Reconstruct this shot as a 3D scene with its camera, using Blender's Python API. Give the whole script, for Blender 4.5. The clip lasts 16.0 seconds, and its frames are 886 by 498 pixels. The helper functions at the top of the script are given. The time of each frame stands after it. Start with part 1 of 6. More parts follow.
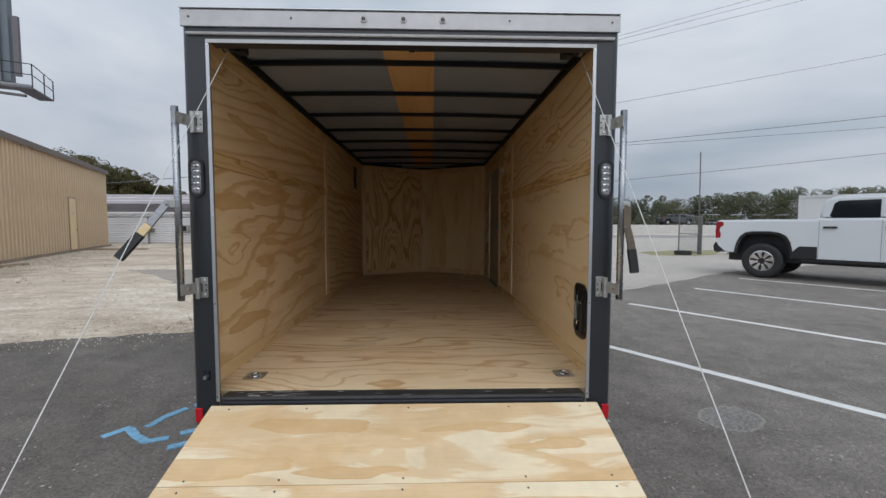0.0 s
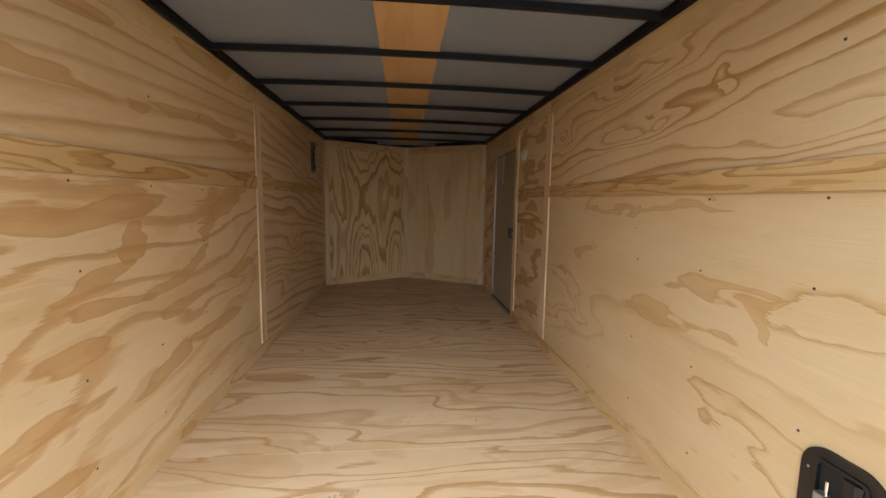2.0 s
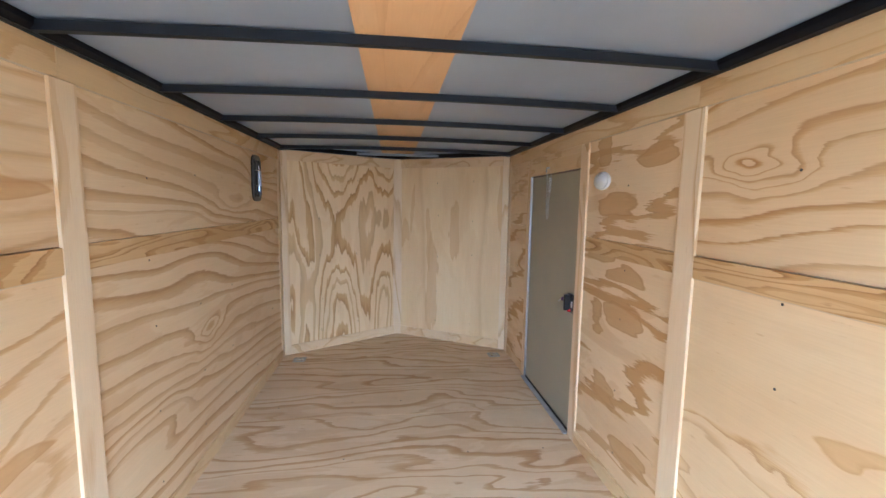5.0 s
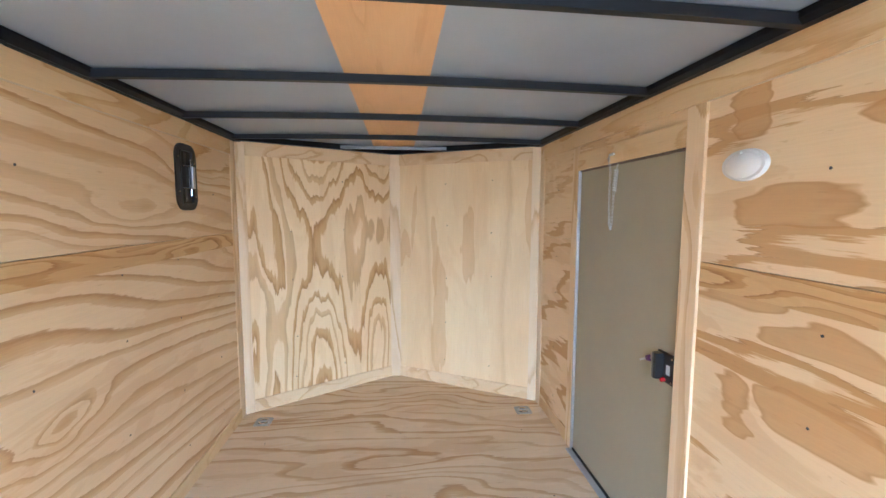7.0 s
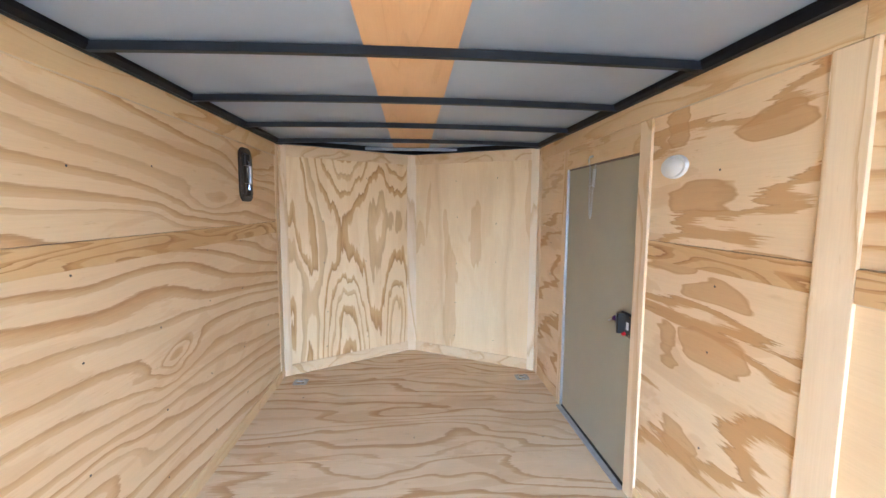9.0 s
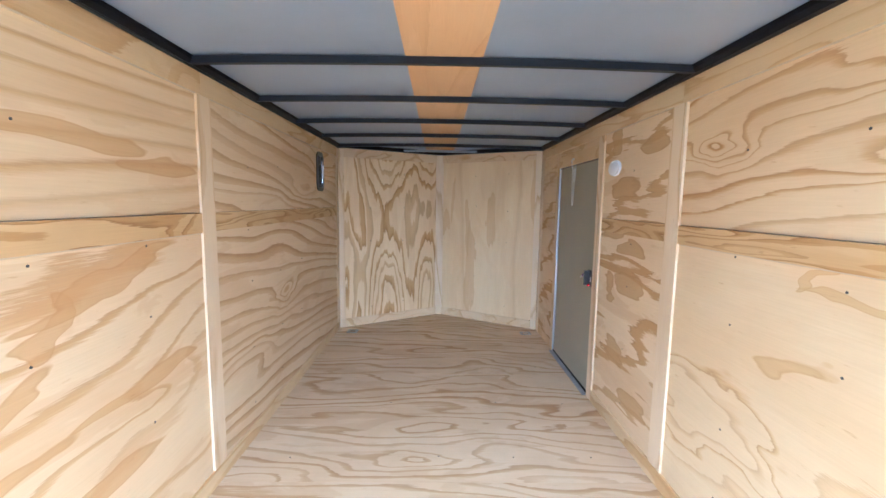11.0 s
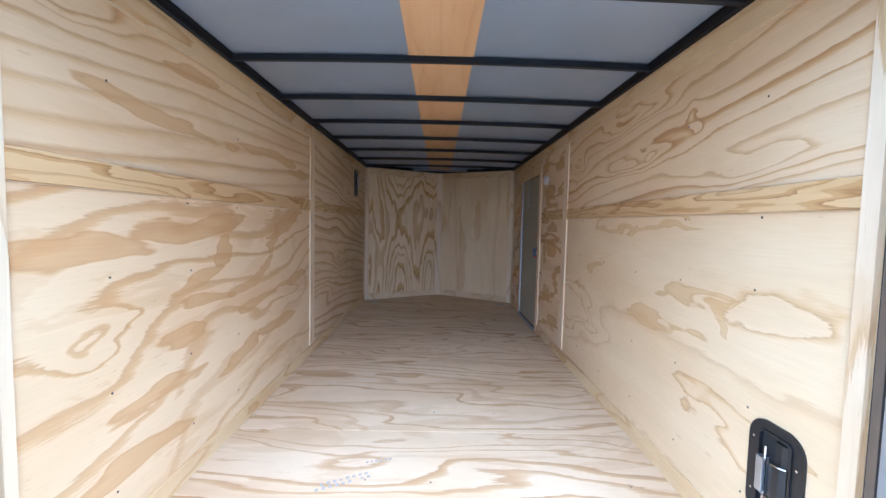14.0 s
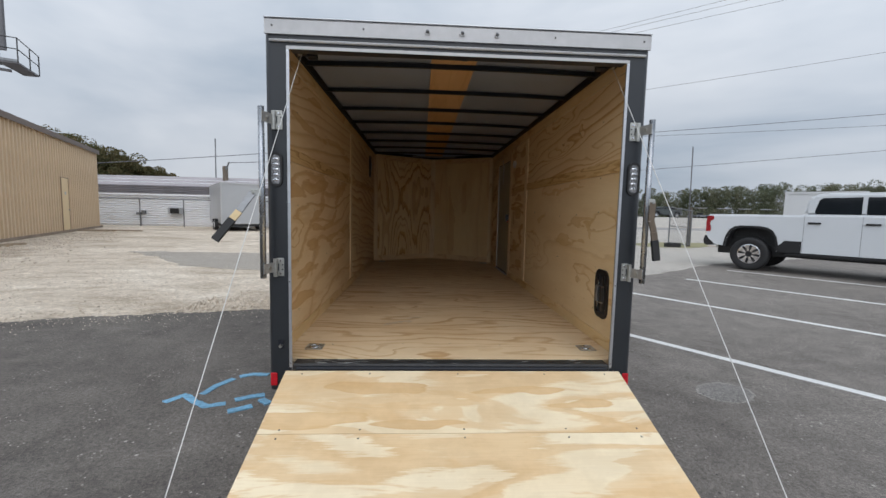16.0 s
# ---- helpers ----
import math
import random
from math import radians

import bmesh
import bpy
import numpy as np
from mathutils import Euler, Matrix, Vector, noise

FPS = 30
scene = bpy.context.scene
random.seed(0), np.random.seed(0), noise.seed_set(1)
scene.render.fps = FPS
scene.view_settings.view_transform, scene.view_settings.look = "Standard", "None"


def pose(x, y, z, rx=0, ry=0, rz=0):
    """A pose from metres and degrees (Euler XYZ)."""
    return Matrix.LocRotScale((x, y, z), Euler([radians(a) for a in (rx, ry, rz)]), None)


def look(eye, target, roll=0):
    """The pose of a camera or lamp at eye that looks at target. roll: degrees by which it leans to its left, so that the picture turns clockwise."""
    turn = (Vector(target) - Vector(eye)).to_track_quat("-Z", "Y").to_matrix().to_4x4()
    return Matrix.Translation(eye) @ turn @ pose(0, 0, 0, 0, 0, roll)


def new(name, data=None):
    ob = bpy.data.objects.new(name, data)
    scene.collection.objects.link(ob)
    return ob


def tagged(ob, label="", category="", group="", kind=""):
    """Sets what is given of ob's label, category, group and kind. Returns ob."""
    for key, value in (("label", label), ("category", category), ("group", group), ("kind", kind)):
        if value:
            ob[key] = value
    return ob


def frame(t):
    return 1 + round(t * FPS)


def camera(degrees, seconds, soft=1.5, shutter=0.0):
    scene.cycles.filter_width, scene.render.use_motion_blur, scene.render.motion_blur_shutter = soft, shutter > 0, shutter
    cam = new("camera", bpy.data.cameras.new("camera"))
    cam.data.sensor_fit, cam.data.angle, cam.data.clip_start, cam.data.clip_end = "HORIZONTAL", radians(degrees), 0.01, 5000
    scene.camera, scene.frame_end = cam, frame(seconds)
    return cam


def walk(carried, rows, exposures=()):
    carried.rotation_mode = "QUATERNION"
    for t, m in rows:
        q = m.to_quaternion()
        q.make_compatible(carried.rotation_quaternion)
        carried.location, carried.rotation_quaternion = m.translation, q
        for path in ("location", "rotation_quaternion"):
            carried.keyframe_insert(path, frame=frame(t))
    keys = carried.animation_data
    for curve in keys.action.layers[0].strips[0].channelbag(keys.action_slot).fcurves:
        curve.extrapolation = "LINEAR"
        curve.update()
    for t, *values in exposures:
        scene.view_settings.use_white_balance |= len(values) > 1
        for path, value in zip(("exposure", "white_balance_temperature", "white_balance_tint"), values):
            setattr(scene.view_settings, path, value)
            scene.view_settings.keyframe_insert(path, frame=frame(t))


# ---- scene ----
cam = camera(94.3, 16.0)
PATH = [
    (0, (0.133, -2.001, 1.406), (0.188, -0.006, 1.286), 0.1),
    (0.5, (0.042, -1.635, 1.413), (0.14, 0.357, 1.264), 0.1),
    (1, (-0.022, -1.205, 1.486), (0.11, 0.782, 1.306), 0.1),
    (1.5, (0.004, -0.782, 1.582), (0.171, 1.2, 1.375), 0.5),
    (2, (-0.027, -0.423, 1.649), (0.163, 1.554, 1.418), 1.0),
    (2.5, (-0.083, -0.095, 1.777), (0.138, 1.878, 1.533), 1.4),
    (3, (-0.044, 0.154, 1.845), (0.185, 2.125, 1.599), 1.5),
    (3.5, (0.0, 0.386, 1.879), (0.236, 2.356, 1.626), 1.6),
    (4, (-0.036, 0.671, 1.923), (0.216, 2.641, 1.69), 1.5),
    (4.2, (-0.047, 0.77, 1.928), (0.197, 2.742, 1.693), 1.4),
    (6.3, (-0.015, 1.757, 1.952), (0.23, 3.735, 1.781), 0.1),
    (6.5, (-0.002, 1.854, 1.944), (0.228, 3.833, 1.777), 0.0),
    (7, (0.036, 2.068, 1.936), (0.245, 4.048, 1.749), 0.1),
    (7.5, (0.054, 2.142, 1.924), (0.237, 4.124, 1.725), 0.1),
    (8, (0.045, 2.045, 1.922), (0.21, 4.028, 1.721), 0.2),
    (8.2, (0.029, 1.971, 1.915), (0.193, 3.954, 1.715), 0.2),
    (10.5, (-0.016, 0.908, 1.892), (0.057, 2.896, 1.688), 0.7),
    (11, (-0.02, 0.727, 1.852), (0.008, 2.714, 1.628), 0.8),
    (11.5, (-0.027, 0.57, 1.853), (-0.03, 2.561, 1.661), 1.0),
    (12, (-0.046, 0.305, 1.856), (-0.026, 2.296, 1.669), 1.2),
    (12.5, (-0.003, 0.105, 1.829), (0.034, 2.098, 1.659), 1.4),
    (13, (0.043, -0.137, 1.748), (0.077, 1.857, 1.593), 1.5),
    (13.5, (0.059, -0.425, 1.689), (0.085, 1.57, 1.551), 1.4),
    (14, (0.006, -0.778, 1.632), (0.026, 1.218, 1.509), 1.3),
    (14.5, (-0.02, -1.167, 1.532), (0.006, 0.829, 1.413), 1.2),
    (15, (-0.068, -1.53, 1.496), (-0.008, 0.465, 1.36), 1.3),
    (15.5, (-0.151, -1.903, 1.457), (-0.075, 0.089, 1.291), 1.4),
    (16, (-0.198, -2.274, 1.419), (-0.092, -0.284, 1.24), 1.3),
]
EXPOSURES = [
    (0.0, 0.15, 6750, 15), (0.5, 0.31, 7000, 16), (1.0, 0.75, 7350, 17), (1.5, 1.30, 8200, 22), (2.0, 1.80, 6750, 15), (2.5, 2.32, 5200, 11), (3.5, 3.08, 4850, 10),
    (4.2, 3.48, 4900, 10), (6.5, 4.46, 4780, 7), (7.5, 4.65, 4780, 7), (8.2, 4.66, 4780, 7), (10.5, 4.14, 4660, 9), (11.5, 3.90, 4600, 9), (12.5, 3.55, 4540, 10), (13.5, 2.95, 4500, 12), (14.0, 2.60, 4600, 13), (14.5, 2.05, 6050, 15), (15.0, 1.30, 7150, 17), (15.5, 0.56, 6950, 16), (16.0, 0.27, 6750, 15),
]
walk(cam, [(t, look(eye, target, roll)) for t, eye, target, roll in PATH], EXPOSURES)

# ---------------------------------------------------------------- light
SUN_DIR = (radians(50), radians(172))
world = bpy.data.worlds.new("overcast_sky")
scene.world = world
world.use_nodes = True
wt = world.node_tree
wt.nodes.clear()
w_out = wt.nodes.new("ShaderNodeOutputWorld")
w_bg = wt.nodes.new("ShaderNodeBackground")
w_sky = wt.nodes.new("ShaderNodeTexSky")
w_sky.sky_type, w_sky.sun_disc = "NISHITA", False
w_sky.sun_elevation, w_sky.sun_rotation = SUN_DIR
w_hsv = wt.nodes.new("ShaderNodeHueSaturation")
w_hsv.inputs["Saturation"].default_value = 0.12
w_hsv.inputs["Value"].default_value = 0.8
wt.links.new(w_sky.outputs[0], w_hsv.inputs["Color"])
w_co = wt.nodes.new("ShaderNodeTexCoord")
w_map = wt.nodes.new("ShaderNodeMapping")
w_map.inputs["Scale"].default_value = (1.0, 1.0, 3.2)
w_map.inputs["Location"].default_value = (3.1, 0.7, 0.4)
w_noise = wt.nodes.new("ShaderNodeTexNoise")
w_noise.inputs["Scale"].default_value = 1.5
w_noise.inputs["Detail"].default_value = 5
w_noise.inputs["Roughness"].default_value = 0.5
w_noise.inputs["Distortion"].default_value = 0.3
wt.links.new(w_co.outputs["Generated"], w_map.inputs[0])
wt.links.new(w_map.outputs[0], w_noise.inputs["Vector"])
w_ramp = wt.nodes.new("ShaderNodeValToRGB")
w_ramp.color_ramp.elements[0].position, w_ramp.color_ramp.elements[0].color = 0.34, (3.1, 4.15, 5.25, 1)
w_ramp.color_ramp.elements[1].position, w_ramp.color_ramp.elements[1].color = 0.66, (5.95, 6.85, 7.65, 1)
wt.links.new(w_noise.outputs[0], w_ramp.inputs[0])
w_mix = wt.nodes.new("ShaderNodeMix")
w_mix.data_type = "RGBA"
w_mix.inputs[0].default_value = 0.82
wt.links.new(w_hsv.outputs[0], w_mix.inputs[6])
wt.links.new(w_ramp.outputs[0], w_mix.inputs[7])
w_sep = wt.nodes.new("ShaderNodeSeparateXYZ")
wt.links.new(w_co.outputs["Generated"], w_sep.inputs[0])
w_up = wt.nodes.new("ShaderNodeMapRange")          # an overcast sky is brightest overhead
w_up.inputs["From Min"].default_value, w_up.inputs["From Max"].default_value = 0.0, 1.0
w_up.inputs["To Min"].default_value, w_up.inputs["To Max"].default_value = 0.74, 1.45
wt.links.new(w_sep.outputs[2], w_up.inputs["Value"])
w_scale = wt.nodes.new("ShaderNodeVectorMath")
w_scale.operation = "SCALE"
w_side = wt.nodes.new("ShaderNodeMapRange")        # and brighter on the sun's side
w_side.inputs["From Min"].default_value, w_side.inputs["From Max"].default_value = 1.0, -1.0
w_side.inputs["To Min"].default_value, w_side.inputs["To Max"].default_value = 1.0, 1.75
wt.links.new(w_sep.outputs[1], w_side.inputs["Value"])
w_both = wt.nodes.new("ShaderNodeMath")
w_both.operation = "MULTIPLY"
wt.links.new(w_up.outputs[0], w_both.inputs[0])
wt.links.new(w_side.outputs[0], w_both.inputs[1])
wt.links.new(w_mix.outputs[2], w_scale.inputs[0])
wt.links.new(w_both.outputs[0], w_scale.inputs["Scale"])
wt.links.new(w_scale.outputs[0], w_bg.inputs["Color"])
w_bg.inputs["Strength"].default_value = 0.098
wt.links.new(w_bg.outputs[0], w_out.inputs["Surface"])

sun_data = bpy.data.lights.new("sun", "SUN")
sun_data.energy, sun_data.angle, sun_data.color = 0.65, radians(60), (1.0, 0.97, 0.93)
sun = new("sun", sun_data)
sun.matrix_world = look((2.2, -16.6, 20.0), (0, 0, 0))

# ---------------------------------------------------------------- materials


class Nodes:
    """Small helper to wire a node material."""

    def __init__(self, name):
        self.mat = bpy.data.materials.new(name)
        self.mat.use_nodes = True
        self.t = self.mat.node_tree
        self.bsdf = self.t.nodes["Principled BSDF"]

    def add(self, kind, **props):
        n = self.t.nodes.new(kind)
        for k, v in props.items():
            if k == "operation":
                n.operation = v
            elif k == "data_type":
                n.data_type = v
            elif k == "blend_type":
                n.blend_type = v
            elif k == "feature":
                n.feature = v
            elif k == "wave_profile":
                n.wave_profile = v
        return n

    def link(self, a, b):
        self.t.links.new(a, b)

    def math(self, op, a, b=0.0):
        n = self.add("ShaderNodeMath", operation=op)
        for i, v in enumerate((a, b)):
            if isinstance(v, (int, float)):
                n.inputs[i].default_value = v
            else:
                self.link(v, n.inputs[i])
        return n.outputs[0]

    def coords(self, scale=(1, 1, 1), spread=0.0):
        co = self.add("ShaderNodeTexCoord")
        vec = co.outputs["Object"]
        if spread:
            info = self.add("ShaderNodeObjectInfo")
            off = self.math("MULTIPLY", info.outputs["Random"], spread)
            comb = self.add("ShaderNodeCombineXYZ")
            for i in range(3):
                self.link(off, comb.inputs[i])
            add = self.add("ShaderNodeVectorMath", operation="ADD")
            self.link(vec, add.inputs[0])
            self.link(comb.outputs[0], add.inputs[1])
            vec = add.outputs[0]
        m = self.add("ShaderNodeMapping")
        m.inputs["Scale"].default_value = scale
        self.link(vec, m.inputs[0])
        return m.outputs[0]

    def noise(self, vec, scale, detail=3.0, rough=0.5, dist=0.0):
        n = self.add("ShaderNodeTexNoise")
        n.inputs["Scale"].default_value = scale
        n.inputs["Detail"].default_value = detail
        n.inputs["Roughness"].default_value = rough
        n.inputs["Distortion"].default_value = dist
        self.link(vec, n.inputs["Vector"])
        return n.outputs[0]

    def ramp(self, fac, stops):
        n = self.add("ShaderNodeValToRGB")
        e = n.color_ramp.elements
        while len(e) < len(stops):
            e.new(0.5)
        for el, (p, c) in zip(e, stops):
            el.position = p
            el.color = (*c, 1) if len(c) == 3 else c
        self.link(fac, n.inputs[0])
        return n.outputs[0]

    def mix(self, fac, a, b, blend="MIX"):
        n = self.add("ShaderNodeMix", data_type="RGBA", blend_type=blend)
        for i, v in ((0, fac), (6, a), (7, b)):
            if isinstance(v, (int, float)):
                n.inputs[i].default_value = v
            elif isinstance(v, tuple):
                n.inputs[i].default_value = (*v, 1)
            else:
                self.link(v, n.inputs[i])
        return n.outputs[2]

    def bump(self, height, strength=0.2, distance=0.01):
        n = self.add("ShaderNodeBump")
        n.inputs["Strength"].default_value = strength
        n.inputs["Distance"].default_value = distance
        self.link(height, n.inputs["Height"])
        self.link(n.outputs[0], self.bsdf.inputs["Normal"])

    def set(self, color=None, rough=None, metal=None, spec=None):
        for key, v in (("Base Color", color), ("Roughness", rough), ("Metallic", metal), ("Specular IOR Level", spec)):
            if v is None:
                continue
            if isinstance(v, tuple):
                self.bsdf.inputs[key].default_value = (*v, 1)
            elif isinstance(v, (int, float)):
                self.bsdf.inputs[key].default_value = v
            else:
                self.link(v, self.bsdf.inputs[key])
        return self.mat


def plain(name, color, rough=0.5, metal=0.0, vary=0.12, scale=12.0, bump=0.0, spec=0.5):
    n = Nodes(name)
    vec = n.coords()
    f1 = n.noise(vec, scale, 4, 0.6)
    f2 = n.noise(vec, scale * 0.13, 3, 0.5)
    f = n.math("ADD", n.math("MULTIPLY", f1, 0.6), n.math("MULTIPLY", f2, 0.4))
    lo = tuple(max(0.0, c * (1 - vary)) for c in color)
    hi = tuple(min(1.0, c * (1 + vary)) for c in color)
    col = n.ramp(f, [(0.32, lo), (0.68, hi)])
    r = n.math("ADD", n.math("MULTIPLY", f, 0.2), rough - 0.1)
    if bump:
        n.bump(f1, bump, 0.004)
    return n.set(col, r, metal, spec)


def plywood(name, along, light=(0.785, 0.60, 0.355), mid=(0.665, 0.44, 0.225), dark=(0.52, 0.305, 0.13), rings=10.0, grain=0.40, across=2.2, jag=0.10, seed=0.0, dirt=0.0, bold=1.0, style=None, soft=0.0, warp=0.45, knots=0.30, calm=0.32, rough=0.50, spec=0.35, blot=0.45, fill=0.46, run=(0.0, 0.0), eyes=(), blots=(), wave=1.0, zig=0.0, tooth=1.5):
    """Rotary-cut pine veneer: cathedral figure stretched along one axis, saw-toothed band ends, fine fibre, a few knots.
    style 0 gives broad bands, 1 thin contour lines, None a change between the two. run adds rings per metre along
    and across the sheet; eyes (along, across, half length, half width, rings) are closed figures; blots tan patches."""
    n = Nodes(name)
    spread = 61.0

    def sc(a, b):
        return tuple(a if i == along else b for i in range(3))

    def moved(vec, k=1.0):
        shift = n.add("ShaderNodeVectorMath", operation="ADD")
        n.link(vec, shift.inputs[0])
        shift.inputs[1].default_value = (seed * k, seed * 0.7 * k, seed * 1.3 * k)
        return shift.outputs[0]

    base = n.noise(moved(n.coords(sc(grain, across), spread)), 1.0, 1.7, 0.42, warp)
    teeth = n.noise(n.coords(sc(2.6, 30.0), spread), 1.0, 1.5, 0.5)
    comb = n.noise(n.coords(sc(7.0, 130.0), spread), 1.0, 1.0, 0.5)
    wobble = n.noise(n.coords(sc(1.6, 5.5), spread), 1.0, 2.0, 0.5)
    vor = n.add("ShaderNodeTexVoronoi")
    vor.inputs["Scale"].default_value = 1.0
    n.link(moved(n.coords(sc(0.60, 1.7), spread), 0.6), vor.inputs["Vector"])
    knot = n.math("MAXIMUM", n.math("SUBTRACT", 1.0, n.math("MULTIPLY", vor.outputs["Distance"], 4.4)), 0.0)
    v = n.math("ADD", base, n.math("MULTIPLY", teeth, jag * 0.20))
    v = n.math("ADD", v, n.math("MULTIPLY", comb, jag * 0.12))
    v = n.math("ADD", v, n.math("MULTIPLY", wobble, jag * 0.8))
    dither = n.noise(n.coords(sc(14.0, 280.0), spread), 1.0, 2.0, 0.6)
    v = n.math("ADD", v, n.math("MULTIPLY", dither, 0.20 / rings))
    v = n.math("ADD", v, n.math("MULTIPLY", n.math("MULTIPLY", knot, knot), knots))
    turns = n.math("MULTIPLY", v, rings)
    wide = 2 if along == 1 else 0 if along == 2 else 1
    flat = n.coords()

    bend = n.add("ShaderNodeTexNoise")
    bend.inputs["Scale"].default_value = 1.0
    bend.inputs["Detail"].default_value = 2.5
    n.link(n.coords(sc(2.2, 6.5), spread), bend.inputs["Vector"])
    away = n.add("ShaderNodeVectorMath", operation="SUBTRACT")
    n.link(bend.outputs["Color"], away.inputs[0])
    away.inputs[1].default_value = (0.5, 0.5, 0.5)
    drawn = n.add("ShaderNodeVectorMath", operation="MULTIPLY")
    n.link(away.outputs[0], drawn.inputs[0])
    drawn.inputs[1].default_value = sc(0.55 * wave, 0.14 * wave)
    bent = n.add("ShaderNodeVectorMath", operation="ADD")
    n.link(flat, bent.inputs[0])
    n.link(drawn.outputs[0], bent.inputs[1])

    def placed(a, c, ra, rc, tilt=0.0):
        sub = n.add("ShaderNodeVectorMath", operation="SUBTRACT")
        n.link(bent.outputs[0], sub.inputs[0])
        sub.inputs[1].default_value = tuple(a if i == along else c if i == wide else 0.0 for i in range(3))
        mul = n.add("ShaderNodeVectorMath", operation="MULTIPLY")
        n.link(sub.outputs[0], mul.inputs[0])
        mul.inputs[1].default_value = tuple(1.0 / ra if i == along else 1.0 / rc if i == wide else 0.0 for i in range(3))
        dot = n.add("ShaderNodeVectorMath", operation="DOT_PRODUCT")
        n.link(mul.outputs[0], dot.inputs[0])
        n.link(mul.outputs[0], dot.inputs[1])
        if tilt:
            split = n.add("ShaderNodeSeparateXYZ")
            n.link(mul.outputs[0], split.inputs[0])
            u, w = split.outputs[along], split.outputs[wide]
            w = n.math("SUBTRACT", w, n.math("MULTIPLY", u, tilt * ra / rc))
            return n.math("ADD", n.math("MULTIPLY", u, u), n.math("MULTIPLY", w, w))
        return dot.outputs["Value"]

    if run != (0.0, 0.0):
        slope = n.add("ShaderNodeVectorMath", operation="DOT_PRODUCT")
        n.link(flat, slope.inputs[0])
        slope.inputs[1].default_value = tuple(run[0] if i == along else run[1] if i == wide else 0.0 for i in range(3))
        turns = n.math("ADD", turns, slope.outputs["Value"])
    if zig:
        saw = n.noise(moved(n.coords(sc(1.1, 15.0), spread)), 1.0, 2.0, 0.55)
        turns = n.math("ADD", turns, n.math("MULTIPLY", saw, zig))
    for a, c, ra, rc, amp in eyes:
        hill = n.math("EXPONENT", n.math("MULTIPLY", placed(a, c, ra, rc), -1.0))
        turns = n.math("ADD", turns, n.math("MULTIPLY", hill, amp))
    white = n.add("ShaderNodeTexWhiteNoise")
    white.noise_dimensions = "1D"
    n.link(n.math("ADD", n.math("FLOOR", turns), seed), white.inputs["W"])
    each = white.outputs["Value"]
    fr = n.math("POWER", n.math("FRACT", turns), n.math("ADD", n.math("MULTIPLY", each, 1.3), 0.55))
    e = 0.012 + soft * 0.10
    bands = n.ramp(fr, [(0.0, light), (fill - e, light), (fill + 0.03 + e, mid), (fill + 0.22, mid), (0.89 - e, dark), (0.90 + e * 0.6, light), (1.0, light)])
    lines = n.ramp(fr, [(0.0, light), (0.60, light), (0.74, mid), (0.86 - e, dark), (0.875 + e, light), (1.0, light)])
    if style is None:
        kind = n.ramp(n.noise(n.coords(sc(0.40, 0.9), spread), 1.0, 1.0, 0.5), [(0.40, (0, 0, 0)), (0.50, (1, 1, 1))])
        fig = n.mix(kind, bands, lines)
    else:
        fig = n.mix(float(style), bands, lines)
    zone = n.noise(moved(n.coords(sc(0.5, 1.5), spread + 9.0)), 1.0, 2.0, 0.5)
    zf = n.ramp(zone, [(0.32, (calm * bold, calm * bold, calm * bold)), (0.52, (bold, bold, bold))])
    weight = n.math("ADD", n.math("MULTIPLY", n.math("FRACT", n.math("MULTIPLY", each, 7.0)), 0.70), 0.58)
    col = n.mix(n.math("MINIMUM", n.math("MULTIPLY", zf, weight), 1.0), light, fig)
    patch = n.noise(moved(n.coords(sc(1.1, 4.5), spread + 3.0)), 1.0, 4.0, 0.6, 0.8)
    tint = n.ramp(patch, [(0.53, (0, 0, 0)), (0.55, (0.5, 0.5, 0.5)), (0.70, (0.8, 0.8, 0.8))])
    col = n.mix(n.math("MULTIPLY", tint, blot), col, mid)
    ragged = n.math("ADD", n.math("MULTIPLY", n.math("SUBTRACT", wobble, 0.5), 2.2), n.math("MULTIPLY", n.math("SUBTRACT", teeth, 0.5), tooth))
    for spot in blots:
        reach = n.math("ADD", placed(*spot), ragged)
        inside = n.ramp(reach, [(0.70, (0.95, 0.95, 0.95)), (0.80, (0.55, 0.55, 0.55)), (0.86, (0, 0, 0))])
        col = n.mix(n.math("MULTIPLY", inside, 0.30 + 0.62 * bold), col, mid)
        rim = n.ramp(reach, [(0.45, (0, 0, 0)), (0.70, (0.40, 0.40, 0.40)), (0.78, (0, 0, 0))])
        col = n.mix(n.math("MULTIPLY", rim, bold), col, dark)
    fleck = n.noise(n.coords(sc(9.0, 60.0), spread), 1.0, 3.0, 0.7)
    col = n.mix(n.ramp(fleck, [(0.66, (0, 0, 0)), (0.74, (0.35, 0.35, 0.35))]), col, dark)
    fibre = n.noise(n.coords(sc(5.0, 210.0), spread), 1.0, 3.0, 0.6)
    col = n.mix(0.16, col, n.ramp(fibre, [(0.3, (0.66, 0.58, 0.50)), (0.7, (1.0, 1.0, 1.0))]), "MULTIPLY")
    stain = n.noise(n.coords(sc(0.7, 2.2), spread), 1.5, 4.0, 0.55)
    col = n.mix(0.5, col, n.ramp(stain, [(0.36, (0.86, 0.77, 0.66)), (0.62, (1.0, 1.0, 1.0))]), "MULTIPLY")
    kc = n.math("MULTIPLY", n.math("SUBTRACT", knot, 0.88), 8.0)
    kclamp = n.math("MINIMUM", n.math("MAXIMUM", kc, 0.0), 0.5 * min(1.0, knots * 4.0))
    col = n.mix(kclamp, col, (0.34, 0.19, 0.095))
